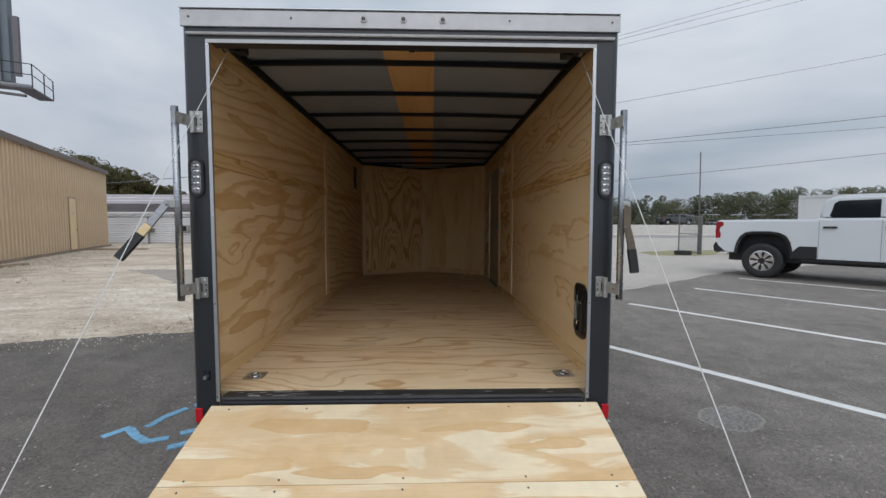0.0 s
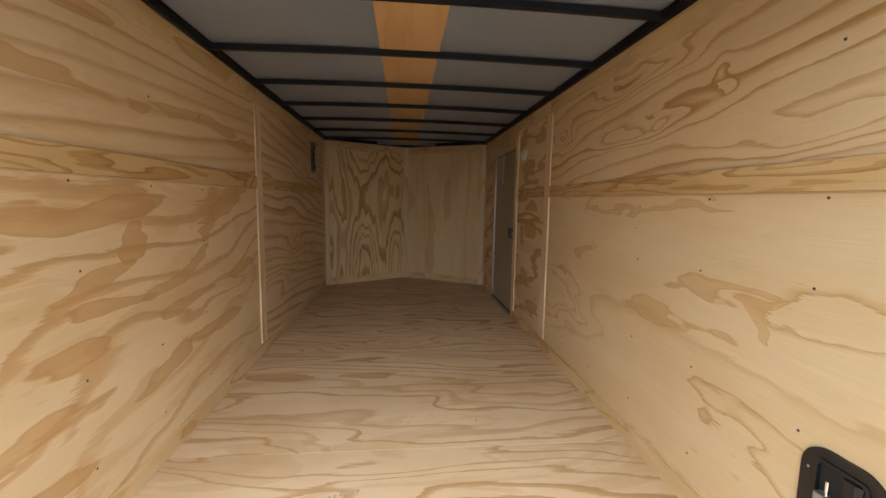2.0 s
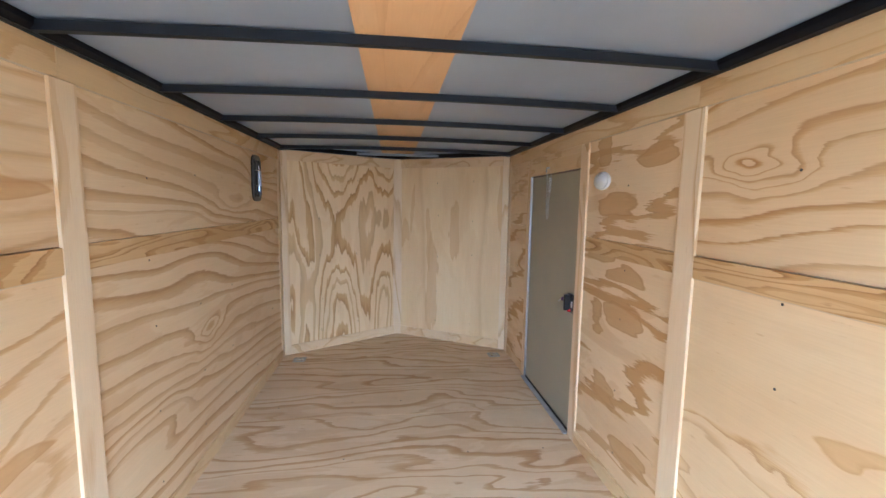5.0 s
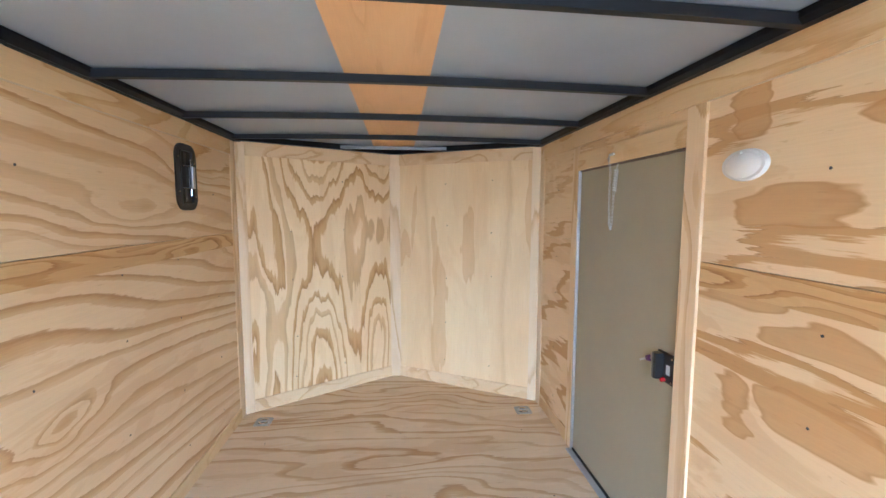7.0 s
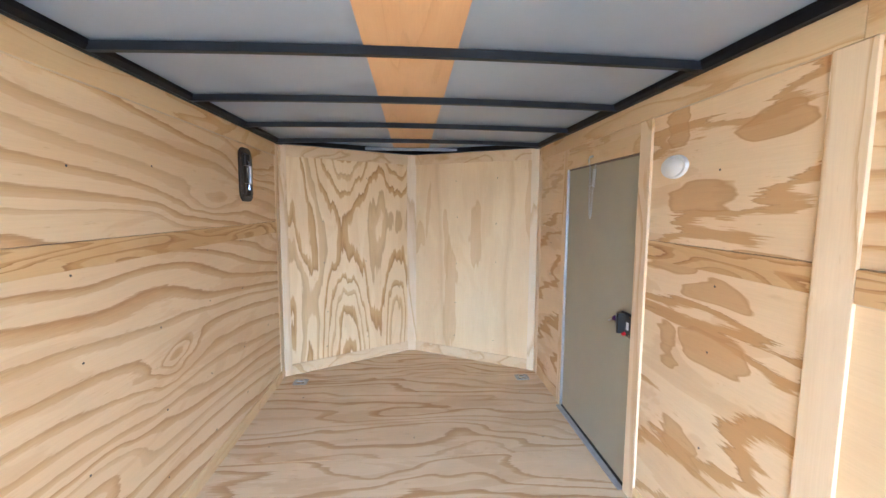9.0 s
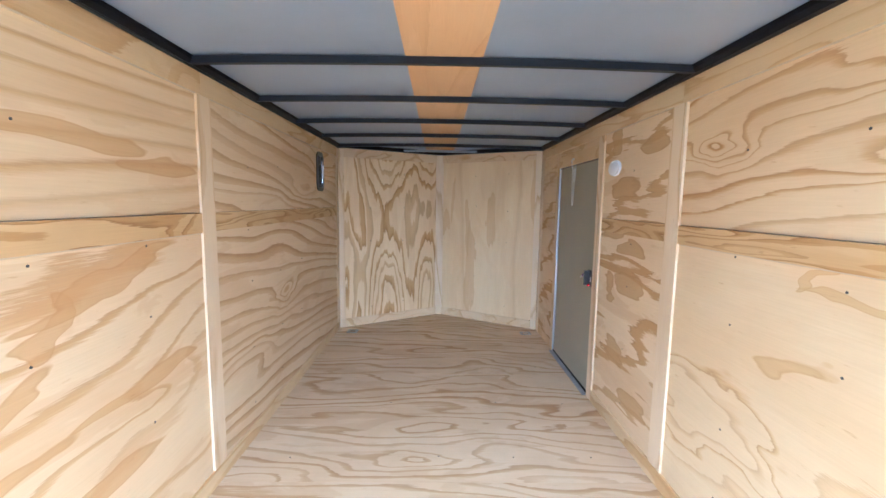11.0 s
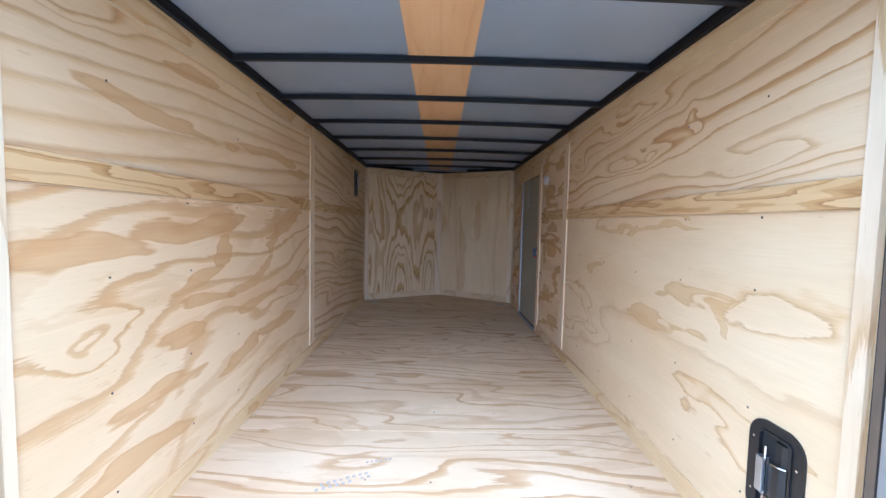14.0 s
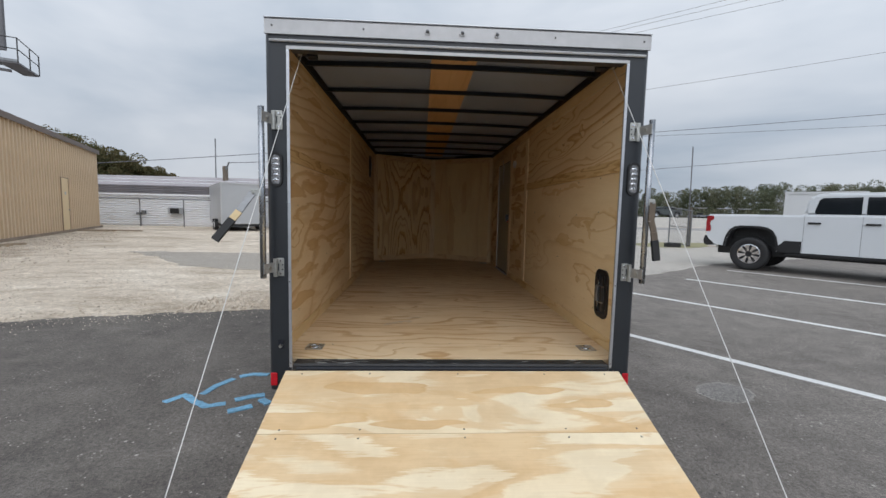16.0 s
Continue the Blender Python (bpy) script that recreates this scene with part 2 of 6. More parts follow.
    if dirt:
        grime = n.noise(n.coords((1, 1, 1), spread), 5.0, 6.0, 0.65)
        col = n.mix(dirt, col, n.ramp(grime, [(0.42, (0.70, 0.66, 0.62)), (0.58, (1, 1, 1))]), "MULTIPLY")
    rg = n.math("ADD", n.math("MULTIPLY", fibre, 0.18), rough)
    h = n.math("ADD", n.math("MULTIPLY", fibre, 0.5), n.math("MULTIPLY", fr, 0.35))
    n.bump(h, 0.10, 0.002)
    return n.set(col, rg, 0.0, spec)


CREAM, TAN, BROWN = (0.80, 0.60, 0.35), (0.615, 0.355, 0.14), (0.485, 0.25, 0.09)
PLY_BOLD = plywood("pine_plywood_bold_figure", 1, CREAM, TAN, BROWN, style=0.35, rings=4.0, across=2.2, grain=0.8, jag=0.20, seed=2.0, calm=0.8, bold=0.74, knots=0.0, run=(-1.0, 5.0), soft=0.22, zig=0.3, fill=0.62, tooth=1.1, wave=0.9,
                   eyes=((0.47, 1.24, 0.16, 0.10, 1.6), (2.12, 1.15, 0.30, 0.05, 1.4)),
                   blots=((1.00, 1.60, 0.40, 0.05, 0.05), (1.20, 1.48, 0.11, 0.085), (1.00, 1.365, 0.24, 0.026, 0.17), (1.07, 1.275, 0.28, 0.026, -0.04), (1.48, 1.325, 0.26, 0.034, 0.33), (1.72, 1.50, 0.09, 0.07, 0.8), (2.02, 1.62, 0.36, 0.03, 0.22),
                          (1.55, 1.178, 0.26, 0.036, 0.04), (2.12, 1.225, 0.32, 0.026, 0.06), (1.40, 0.94, 0.26, 0.055, 0.15), (1.88, 0.98, 0.30, 0.045, 0.03), (0.93, 1.155, 0.15, 0.055), (0.72, 0.97, 0.30, 0.06, 0.1), (0.62, 0.80, 0.30, 0.045), (0.45, 1.52, 0.30, 0.05)))
PLY_SOFT = plywood("pine_plywood_soft_bands", 1, CREAM, TAN, BROWN, style=0.45, rings=2.6, across=1.8, grain=0.35, jag=0.14, soft=0.7, bold=0.66, seed=5.0, knots=0.0, calm=0.7, blot=0.3, run=(-1.0, 12.0), fill=0.55, tooth=1.0,
                   eyes=((0.3, 2.22, 0.25, 0.06, 2.0),), blots=((1.70, 2.015, 0.42, 0.038), (0.72, 1.99, 0.40, 0.035), (2.25, 1.96, 0.25, 0.03), (0.95, 2.22, 0.22, 0.035)))
PLY_LINES = plywood("pine_plywood_contour_lines", 1, (0.80, 0.62, 0.38), (0.62, 0.39, 0.18), (0.47, 0.265, 0.105), style=0.3, rings=3.6, across=2.3, grain=0.55, jag=0.16, seed=9.0, warp=0.5, calm=0.85, bold=0.85, knots=0.0, run=(1.4, 12.0), fill=0.50,
                    eyes=((3.40, 1.25, 0.22, 0.07, 2.2), (3.76, 1.92, 0.30, 0.08, 2.0), (4.45, 2.15, 0.25, 0.09, 1.6), (2.9, 1.0, 0.4, 0.12, -1.5)))
PLY_CLEAR = plywood("pine_plywood_clear", 1, (0.80, 0.61, 0.36), (0.68, 0.44, 0.195), BROWN, style=0.85, rings=1.7, across=1.5, grain=0.45, jag=0.16, bold=0.70, seed=14.0, knots=0.0, calm=0.8, fill=0.56, blot=0.12, run=(0.0, 1.2), zig=0.3, tooth=0.8, wave=1.9,
                    eyes=((2.30, 1.03, 0.48, 0.20, 3.0), (0.45, 1.38, 0.34, 0.12, 1.2), (0.55, 0.95, 0.40, 0.14, -1.4)),
                    blots=((1.22, 1.615, 0.66, 0.017), (1.74, 1.655, 0.12, 0.022, -0.45), (1.00, 1.670, 0.13, 0.014), (0.95, 1.375, 0.25, 0.036, -0.03), (0.70, 1.31, 0.06, 0.09), (1.20, 1.217, 0.36, 0.030, 0.02), (1.85, 1.39, 0.18, 0.05, -0.15), (0.32, 0.85, 0.05, 0.035)))
PLY_CONTOUR = plywood("pine_plywood_fine_contours", 1, CREAM, TAN, BROWN, style=0.9, rings=3.6, across=2.2, grain=0.62, jag=0.12, bold=0.95, seed=31.0, knots=0.0, warp=0.6, calm=0.85, blot=0.15, run=(1.6, 14.0), zig=0.4,
                      eyes=((2.234, 2.05, 0.13, 0.065, 3.2), (1.45, 2.20, 0.32, 0.055, 2.4), (1.42, 1.97, 0.36, 0.05, 2.2), (1.20, 1.99, 0.05, 0.03, 1.2), (0.925, 2.045, 0.05, 0.035, 0.8), (0.92, 2.125, 0.06, 0.04, -0.8), (0.55, 1.85, 0.35, 0.05, 2.0)))
PLY_WARM = plywood("pine_plywood_warm_figure", 1, (0.83, 0.64, 0.39), (0.585, 0.345, 0.135), (0.42, 0.22, 0.072), style=0, rings=2.6, across=2.6, grain=0.9, jag=0.40, seed=26.0, calm=0.9, fill=0.64, bold=0.85, knots=0.0, run=(0.8, 2.6), zig=1.1,
                   blots=((3.12, 2.23, 0.10, 0.085), (3.02, 1.95, 0.20, 0.055), (3.15, 1.69, 0.16, 0.040), (2.95, 1.62, 0.15, 0.040), (3.12, 1.37, 0.11, 0.085), (2.90, 1.42, 0.13, 0.075), (2.75, 2.16, 0.12, 0.05), (2.72, 1.75, 0.16, 0.05), (3.05, 1.02, 0.16, 0.07), (2.8, 0.82, 0.12, 0.06)))
WOOD_FRONT = plywood("pine_plywood_upright", 2, (0.885, 0.685, 0.395), (0.63, 0.37, 0.14), (0.45, 0.235, 0.08), calm=1.0, rings=3.4, across=3.2, grain=0.8, jag=0.34, style=0.1, knots=0.0, warp=0.4, blot=0.25, wave=0.22, zig=1.3,
                     eyes=((0.50, -0.56, 1.0, 0.21, 6.5), (0.66, -0.14, 0.95, 0.16, 5.0), (2.48, -0.57, 0.52, 0.22, 5.5), (2.44, -0.15, 0.42, 0.20, 4.5), (0.9, -0.95, 0.9, 0.08, 3.0)))
WOOD_FRONT_CLEAR = plywood("pine_plywood_upright_clear", 2, (0.885, 0.69, 0.40), (0.74, 0.49, 0.235), (0.60, 0.38, 0.165), rings=2.2, across=3.0, grain=0.4, style=0.5, knots=0.0, bold=0.55, calm=0.6, blot=0.25, run=(0.0, 2.0), soft=0.6,
                           blots=((1.72, 0.54, 0.34, 0.055), (1.10, 0.34, 0.60, 0.055), (1.60, 0.30, 0.40, 0.025), (1.62, 0.08, 0.12, 0.08), (1.9, 0.16, 0.4, 0.025), (1.9, 0.95, 0.4, 0.03)))
WOOD_FLOOR = plywood("pine_plywood_floor", 0, (0.775, 0.60, 0.385), (0.55, 0.33, 0.145), (0.41, 0.21, 0.078), calm=0.75, rings=7.0, across=2.8, grain=0.95, jag=0.19, dirt=0.14, knots=0.0, rough=0.48, spec=0.28, style=0.5, bold=0.74, fill=0.60, run=(0.5, 9.0), tooth=1.0,
                     eyes=((-0.10, 2.66, 0.50, 0.07, 2.0), (0.35, 3.05, 0.40, 0.08, -2.0)), blots=((-0.76, 2.06, 0.20, 0.055), (-0.22, 2.08, 0.22, 0.05), (0.10, 1.92, 0.80, 0.012), (0.82, 2.02, 0.16, 0.03)))
WOOD_RAMP = plywood("pine_plywood_ramp", 0, (0.87, 0.74, 0.52), (0.735, 0.50, 0.26), (0.67, 0.43, 0.20), rings=3.4, across=3.0, grain=0.85, dirt=0.25, style=0, jag=0.42, soft=0.55, calm=0.85, blot=1.0, knots=0.0, fill=0.40,
                    blots=((-0.45, -0.14, 0.30, 0.035), (0.30, -0.17, 0.25, 0.03), (0.62, -0.26, 0.22, 0.03), (-0.75, -0.36, 0.25, 0.05), (-0.2, -0.38, 0.3, 0.03)))
TRIM_Y = plywood("pine_trim_lengthwise", 1, (0.77, 0.575, 0.315), (0.65, 0.41, 0.175), (0.55, 0.31, 0.115), rings=6.0, across=5.0, grain=0.8, seed=3.0, calm=0.6, bold=0.7)
TRIM_X = plywood("pine_trim_crosswise", 0, CREAM, TAN, BROWN, rings=5.0, across=5.0, grain=0.8, seed=6.0, bold=0.6)
BELT = plywood("pine_belt_figure", 1, (0.70, 0.475, 0.225), (0.55, 0.325, 0.12), (0.37, 0.19, 0.06), rings=8.0, across=11.0, grain=1.1, seed=4.0, calm=1.0, style=0.1, jag=0.2)
TRIM_Z = plywood("pine_trim_upright", 2, (0.86, 0.69, 0.455), (0.77, 0.565, 0.325), (0.64, 0.42, 0.20), rings=5.0, across=5.0, grain=0.7, seed=7.0)
LUAN = plywood("luan_strip", 1, (0.66, 0.42, 0.215), (0.62, 0.38, 0.19), (0.55, 0.335, 0.16), rings=5.0, across=6.0, grain=0.5, jag=0.05)
EDGE_HIGHLIGHT = plain("pale_edge_highlight", (0.62, 0.475, 0.295), 0.6, vary=0.08, scale=50)
PLY_EDGE = plain("plywood_edge", (0.60, 0.45, 0.29), 0.7, vary=0.25, scale=60)

BLACK_STEEL = plain("black_painted_steel", (0.012, 0.0145, 0.020), 0.5, vary=0.3, scale=9, spec=0.3)
RAIL_BLACK = plain("black_roof_rail", (0.006, 0.0065, 0.009), 0.4, vary=0.3, scale=20, spec=0.15)
SLATE_PAINT = plain("charcoal_skin_paint", (0.021, 0.024, 0.028), 0.32, vary=0.12, scale=3)
ROOF_METAL = plain("galvanised_roof_sheet", (0.37, 0.43, 0.54), 0.46, metal=0.45, vary=0.07, scale=4)
ALUMINIUM = plain("brushed_aluminium", (0.50, 0.51, 0.53), 0.38, metal=0.9, vary=0.10, scale=30)
ALU_BRIGHT = plain("bright_aluminium_trim", (0.74, 0.75, 0.77), 0.4, metal=0.3, vary=0.06, scale=20)
ALU_DULL = plain("dull_aluminium_trim", (0.46, 0.46, 0.46), 0.5, metal=0.5, vary=0.12, scale=14)
ZINC = plain("zinc_plated_steel", (0.42, 0.42, 0.395), 0.40, metal=0.9, vary=0.25, scale=40)
STRAP_ZINC = plain("dull_zinc_strap", (0.40, 0.40, 0.385), 0.42, metal=0.6, vary=0.15, scale=40)
BRIGHT_ZINC = plain("bright_zinc_chain", (0.55, 0.57, 0.58), 0.4, metal=0.5, vary=0.12, scale=60)
GALV_TUBE = plain("galvanised_tube", (0.33, 0.345, 0.365), 0.27, metal=0.92, vary=0.18, scale=25)
BRASS_ZINC = plain("yellow_zinc", (0.62, 0.47, 0.26), 0.45, metal=0.2, vary=0.15, scale=30)
TAN_STEEL = plain("dull_tan_steel", (0.15, 0.115, 0.085), 0.45, metal=0.4, vary=0.25, scale=30)
STEEL_GREY = plain("grey_steel_bar", (0.22, 0.23, 0.24), 0.4, metal=0.7, vary=0.2, scale=25)
BLACK_RUBBER = plain("black_rubber", (0.016, 0.016, 0.017), 0.65, vary=0.3, scale=40, bump=0.1)
BLACK_PLASTIC = plain("black_plastic", (0.012, 0.012, 0.013), 0.33, vary=0.25, scale=25)
DOOR_SKIN = plain("taupe_door_panel", (0.37, 0.335, 0.235), 0.55, vary=0.05, scale=5)
WHITE_PLASTIC = plain("white_plastic", (0.74, 0.74, 0.75), 0.35, vary=0.04, scale=8)
CHROME = plain("chrome", (0.75, 0.75, 0.76), 0.14, metal=1.0, vary=0.05, scale=10)
RED_LENS = plain("red_reflector", (0.50, 0.012, 0.02), 0.25, vary=0.2, scale=80)
TAIL_RED = plain("dark_red_tail_lamp", (0.30, 0.010, 0.016), 0.2, vary=0.5, scale=14)
PURPLE = plain("purple_key_grip", (0.09, 0.02, 0.13), 0.4)
PAPER = plain("white_label", (0.7, 0.7, 0.68), 0.6, vary=0.06)
SCREW = plain("dark_screw_head", (0.09, 0.085, 0.08), 0.45, metal=0.6, vary=0.3, scale=200)
ROPE = plain("white_cord", (0.62, 0.62, 0.60), 0.8, vary=0.15, scale=300)
# jamb metal with the brown of the reflected plywood put into its colour
JAMB_METAL = plain("jamb_metal_wood_reflection", (0.24, 0.19, 0.145), 0.42, metal=0.5, vary=0.15, scale=14)
SILL_TAR = plain("worn_black_sill", (0.028, 0.028, 0.028), 0.5, vary=0.5, scale=16, bump=0.2)


def lens_material():
    n = Nodes("clear_faceted_lens")
    vec = n.coords()
    f = n.noise(vec, 130.0, 2, 0.5)
    n.bump(f, 0.5, 0.004)
    m = n.set(n.ramp(f, [(0.35, (0.06, 0.06, 0.065)), (0.65, (0.40, 0.41, 0.42))]), 0.12, 0.35, 0.6)
    return m


CLEAR_LENS = lens_material()


def asphalt_material(name, lo, hi, speck):
    n = Nodes(name)
    vec = n.coords()
    fine = n.noise(vec, 150.0, 3, 0.8)
    grit = n.noise(vec, 42.0, 4, 0.78)
    mid = n.noise(vec, 4.0, 7, 0.72)
    big = n.noise(vec, 0.5, 5, 0.6, 0.6)
    f = n.math("ADD", n.math("MULTIPLY", mid, 0.62), n.math("MULTIPLY", big, 0.38))
    col = n.ramp(f, [(0.34, lo), (0.50, tuple((x + y) / 2 for x, y in zip(lo, hi))), (0.68, hi)])
    sep = n.add("ShaderNodeSeparateXYZ")
    n.link(vec, sep.inputs[0])
    # tone gets darker towards -x, broken up by the large noise
    side_tone = n.math("ADD", n.math("MULTIPLY", sep.outputs[0], 0.16), n.math("MULTIPLY", big, 1.1))
    col = n.mix(0.9, col, n.ramp(side_tone, [(0.10, (0.66, 0.65, 0.64)), (0.95, (1.10, 1.09, 1.08))]), "MULTIPLY")
    dust = n.ramp(n.noise(n.coords((0.5, 1.4, 1)), 0.9, 7, 0.68, 0.8), [(0.55, (0, 0, 0)), (0.72, (0.42, 0.42, 0.42))])
    col = n.mix(dust, col, (0.29, 0.262, 0.23))
    col = n.mix(0.85, col, n.ramp(fine, [(0.33, (0.38, 0.38, 0.38)), (0.66, (1.42, 1.41, 1.39))]), "MULTIPLY")
    col = n.mix(0.80, col, n.ramp(grit, [(0.34, (0.50, 0.50, 0.50)), (0.64, (1.32, 1.32, 1.31))]), "MULTIPLY")
    for size, lim, tone in ((11.0, 0.08, speck), (30.0, 0.14, speck), (17.0, 0.10, (0.045, 0.042, 0.040))):
        vor = n.add("ShaderNodeTexVoronoi")
        vor.inputs["Scale"].default_value = size
        n.link(vec, vor.inputs["Vector"])
        dots = n.ramp(vor.outputs["Distance"], [(lim, (1, 1, 1)), (lim * 1.5, (0, 0, 0))])
        pick = n.ramp(n.noise(vec, size * 0.12, 4, 0.7), [(0.53, (0, 0, 0)), (0.60, (0.85, 0.85, 0.85))])
        col = n.mix(n.math("MULTIPLY", dots, pick), col, tone)
    n.bump(n.math("ADD", fine, grit), 0.7, 0.010)
    return n.set(col, 0.85, 0.0, 0.3)


ASPHALT = asphalt_material("asphalt", (0.140, 0.124, 0.112), (0.285, 0.260, 0.235), (0.56, 0.52, 0.46))
ASPHALT_PATCH = asphalt_material("asphalt_patch", (0.215, 0.203, 0.19), (0.275, 0.26, 0.245), (0.3, 0.29, 0.27))
PATCH_RIM = asphalt_material("asphalt_patch_rim", (0.27, 0.255, 0.235), (0.34, 0.32, 0.295), (0.4, 0.38, 0.35))
OLD_PAVING = asphalt_material("dusty_old_paving", (0.50, 0.455, 0.395), (0.64, 0.58, 0.51), (0.70, 0.66, 0.60))
APRON = asphalt_material("dusty_grey_apron", (0.36, 0.335, 0.30), (0.52, 0.485, 0.44), (0.56, 0.53, 0.48))
ROAD = asphalt_material("old_grey_road", (0.24, 0.235, 0.23), (0.34, 0.33, 0.32), (0.4, 0.4, 0.38))


def gravel_material():
    n = Nodes("pale_gravel_lot")
    vec = n.coords()
    big = n.noise(n.coords((0.30, 0.55, 1)), 1.0, 6, 0.66, 0.9)
    mid = n.noise(n.coords((1.0, 1.5, 1)), 1.5, 6, 0.72)
    chip = n.noise(vec, 14.0, 5, 0.75)
    fine = n.noise(vec, 70.0, 3, 0.75)
    f = n.math("ADD", n.math("MULTIPLY", big, 0.55), n.math("MULTIPLY", mid, 0.45))
    col = n.ramp(f, [(0.34, (0.37, 0.30, 0.225)), (0.44, (0.55, 0.46, 0.36)), (0.52, (0.67, 0.575, 0.465)), (0.62, (0.82, 0.735, 0.62))])
    col = n.mix(0.65, col, n.ramp(chip, [(0.34, (0.52, 0.50, 0.47)), (0.50, (0.95, 0.95, 0.95)), (0.66, (1.3, 1.29, 1.27))]), "MULTIPLY")
    col = n.mix(0.55, col, n.ramp(fine, [(0.35, (0.55, 0.55, 0.55)), (0.65, (1.25, 1.25, 1.25))]), "MULTIPLY")
    spots = n.ramp(n.noise(n.coords((0.5, 1.3, 1)), 2.4, 4, 0.7), [(0.70, (0, 0, 0)), (0.76, (0.7, 0.7, 0.7))])
    col = n.mix(spots, col, (0.22, 0.19, 0.155))
    n.bump(n.math("ADD", fine, chip), 0.8, 0.02)
    return n.set(col, 0.95, 0.0, 0.2)


GRAVEL = gravel_material()
STONE = plain("pale_stone_chip", (0.54, 0.465, 0.375), 0.9, vary=0.4, scale=8)
WHITE_LINE = plain("worn_white_road_paint", (0.66, 0.655, 0.63), 0.7, vary=0.14, scale=30, bump=0.1)
BLUE_PAINT = plain("blue_marking_paint", (0.16, 0.37, 0.53), 0.7, vary=0.4, scale=40)
GRASS = plain("dry_grass", (0.25, 0.23, 0.12), 0.95, vary=0.4, scale=5, bump=0.4)


def ribbed_paint():
    n = Nodes("tan_ribbed_metal")
    streak = n.noise(n.coords((6.0, 6.0, 0.25)), 1.0, 4, 0.6)
    wide = n.noise(n.coords(), 0.5, 3, 0.5)
    f = n.math("ADD", n.math("MULTIPLY", streak, 0.6), n.math("MULTIPLY", wide, 0.4))
    return n.set(n.ramp(f, [(0.32, (0.51, 0.375, 0.245)), (0.5, (0.61, 0.46, 0.305)), (0.68, (0.68, 0.525, 0.36))]), 0.55, 0.0, 0.4)


TAN_METAL = ribbed_paint()
BROWN_METAL = plain("brown_metal_trim", (0.13, 0.095, 0.075), 0.5, vary=0.12, scale=2)
OLD_BOARD = plain("weathered_board", (0.27, 0.20, 0.13), 0.85, vary=0.35, scale=7)
DOOR_FRAME = plain("brown_door_frame", (0.30, 0.21, 0.13), 0.5, vary=0.1, scale=4)
CREAM_PAINT = plain("cream_door_paint", (0.70, 0.53, 0.31), 0.5, vary=0.05, scale=2)
WHITE_SIDING = plain("white_ribbed_siding", (0.80, 0.81, 0.83), 0.5, vary=0.06, scale=1.2)
GREY_ROOF = plain("weathered_grey_roof", (0.33, 0.30, 0.305), 0.7, vary=0.18, scale=0.8)
GREY_ROOF_DARK = plain("dark_grey_fascia", (0.20, 0.19, 0.205), 0.6, vary=0.2, scale=1.0)
GREY_SKIN = plain("grey_trailer_skin", (0.38, 0.39, 0.40), 0.35, vary=0.05, scale=1.0)
WHITE_SKIN = plain("white_trailer_skin", (0.56, 0.57, 0.575), 0.4, vary=0.04, scale=1.0)
WEATHERED_WOOD = plain("weathered_pole_wood", (0.14, 0.115, 0.09), 0.9, vary=0.25, scale=6)
DARK_WIRE = plain("dark_wire", (0.13, 0.13, 0.14), 0.6)
BARK = plain("bark", (0.10, 0.08, 0.06), 0.9, vary=0.3, scale=4, bump=0.4)
CAR_WHITE = plain("white_car_paint", (0.62, 0.645, 0.665), 0.2, vary=0.02, scale=1.0, spec=0.6)
CAR_DARK = plain("dark_trim_plastic", (0.011, 0.011, 0.012), 0.5, vary=0.15, scale=10)
DARK_GLASS = plain("tinted_window", (0.012, 0.015, 0.018), 0.06, vary=0.1, scale=2, spec=0.6)
FENCE_STEEL = plain("galvanised_fence", (0.17, 0.175, 0.18), 0.5, metal=0.5, vary=0.2, scale=10)


def foliage_material(name, a, b, c):
    n = Nodes(name)
    g = n.add("ShaderNodeNewGeometry")
    vec = n.coords()
    big = n.noise(vec, 0.16, 3, 0.5)
    f = n.math("ADD", n.math("MULTIPLY", g.outputs["Random Per Island"], 0.45), n.math("MULTIPLY", big, 0.75))
    col = n.ramp(f, [(0.35, a), (0.6, b), (0.85, c)])
    thin = n.add("ShaderNodeBsdfTranslucent")
    n.link(col, thin.inputs["Color"])
    both = n.add("ShaderNodeMixShader")
    both.inputs[0].default_value = 0.45
    n.link(n.bsdf.outputs[0], both.inputs[1])
    n.link(thin.outputs[0], both.inputs[2])
    n.link(both.outputs[0], n.t.nodes["Material Output"].inputs["Surface"])
    return n.set(col, 0.95, 0.0, 0.05)


LEAVES = foliage_material("mixed_autumn_leaves", (0.085, 0.092, 0.048), (0.135, 0.125, 0.062), (0.22, 0.16, 0.085))
FAR_LEAVES = foliage_material("far_pine_and_oak", (0.098, 0.120, 0.078), (0.142, 0.155, 0.098), (0.21, 0.19, 0.13))

# ---------------------------------------------------------------- mesh helpers


def add_box(bm, x0, x1, y0, y1, z0, z1, bevel=0.0, m=None):
    r = bmesh.ops.create_cube(bm, size=1.0)
    vs = r["verts"]
    bmesh.ops.scale(bm, vec=(abs(x1 - x0), abs(y1 - y0), abs(z1 - z0)), verts=vs)
    bmesh.ops.translate(bm, vec=((x0 + x1) / 2, (y0 + y1) / 2, (z0 + z1) / 2), verts=vs)
    if m is not None:
        bmesh.ops.transform(bm, matrix=m, verts=vs)
    if bevel:
        es = list({e for v in vs for e in v.link_edges})
        bmesh.ops.bevel(bm, geom=es, offset=bevel, segments=2, affect="EDGES", profile=0.6)
    return bm


def box(x0, x1, y0, y1, z0, z1, bevel=0.0, m=None):
    return add_box(bmesh.new(), x0, x1, y0, y1, z0, z1, bevel, m)


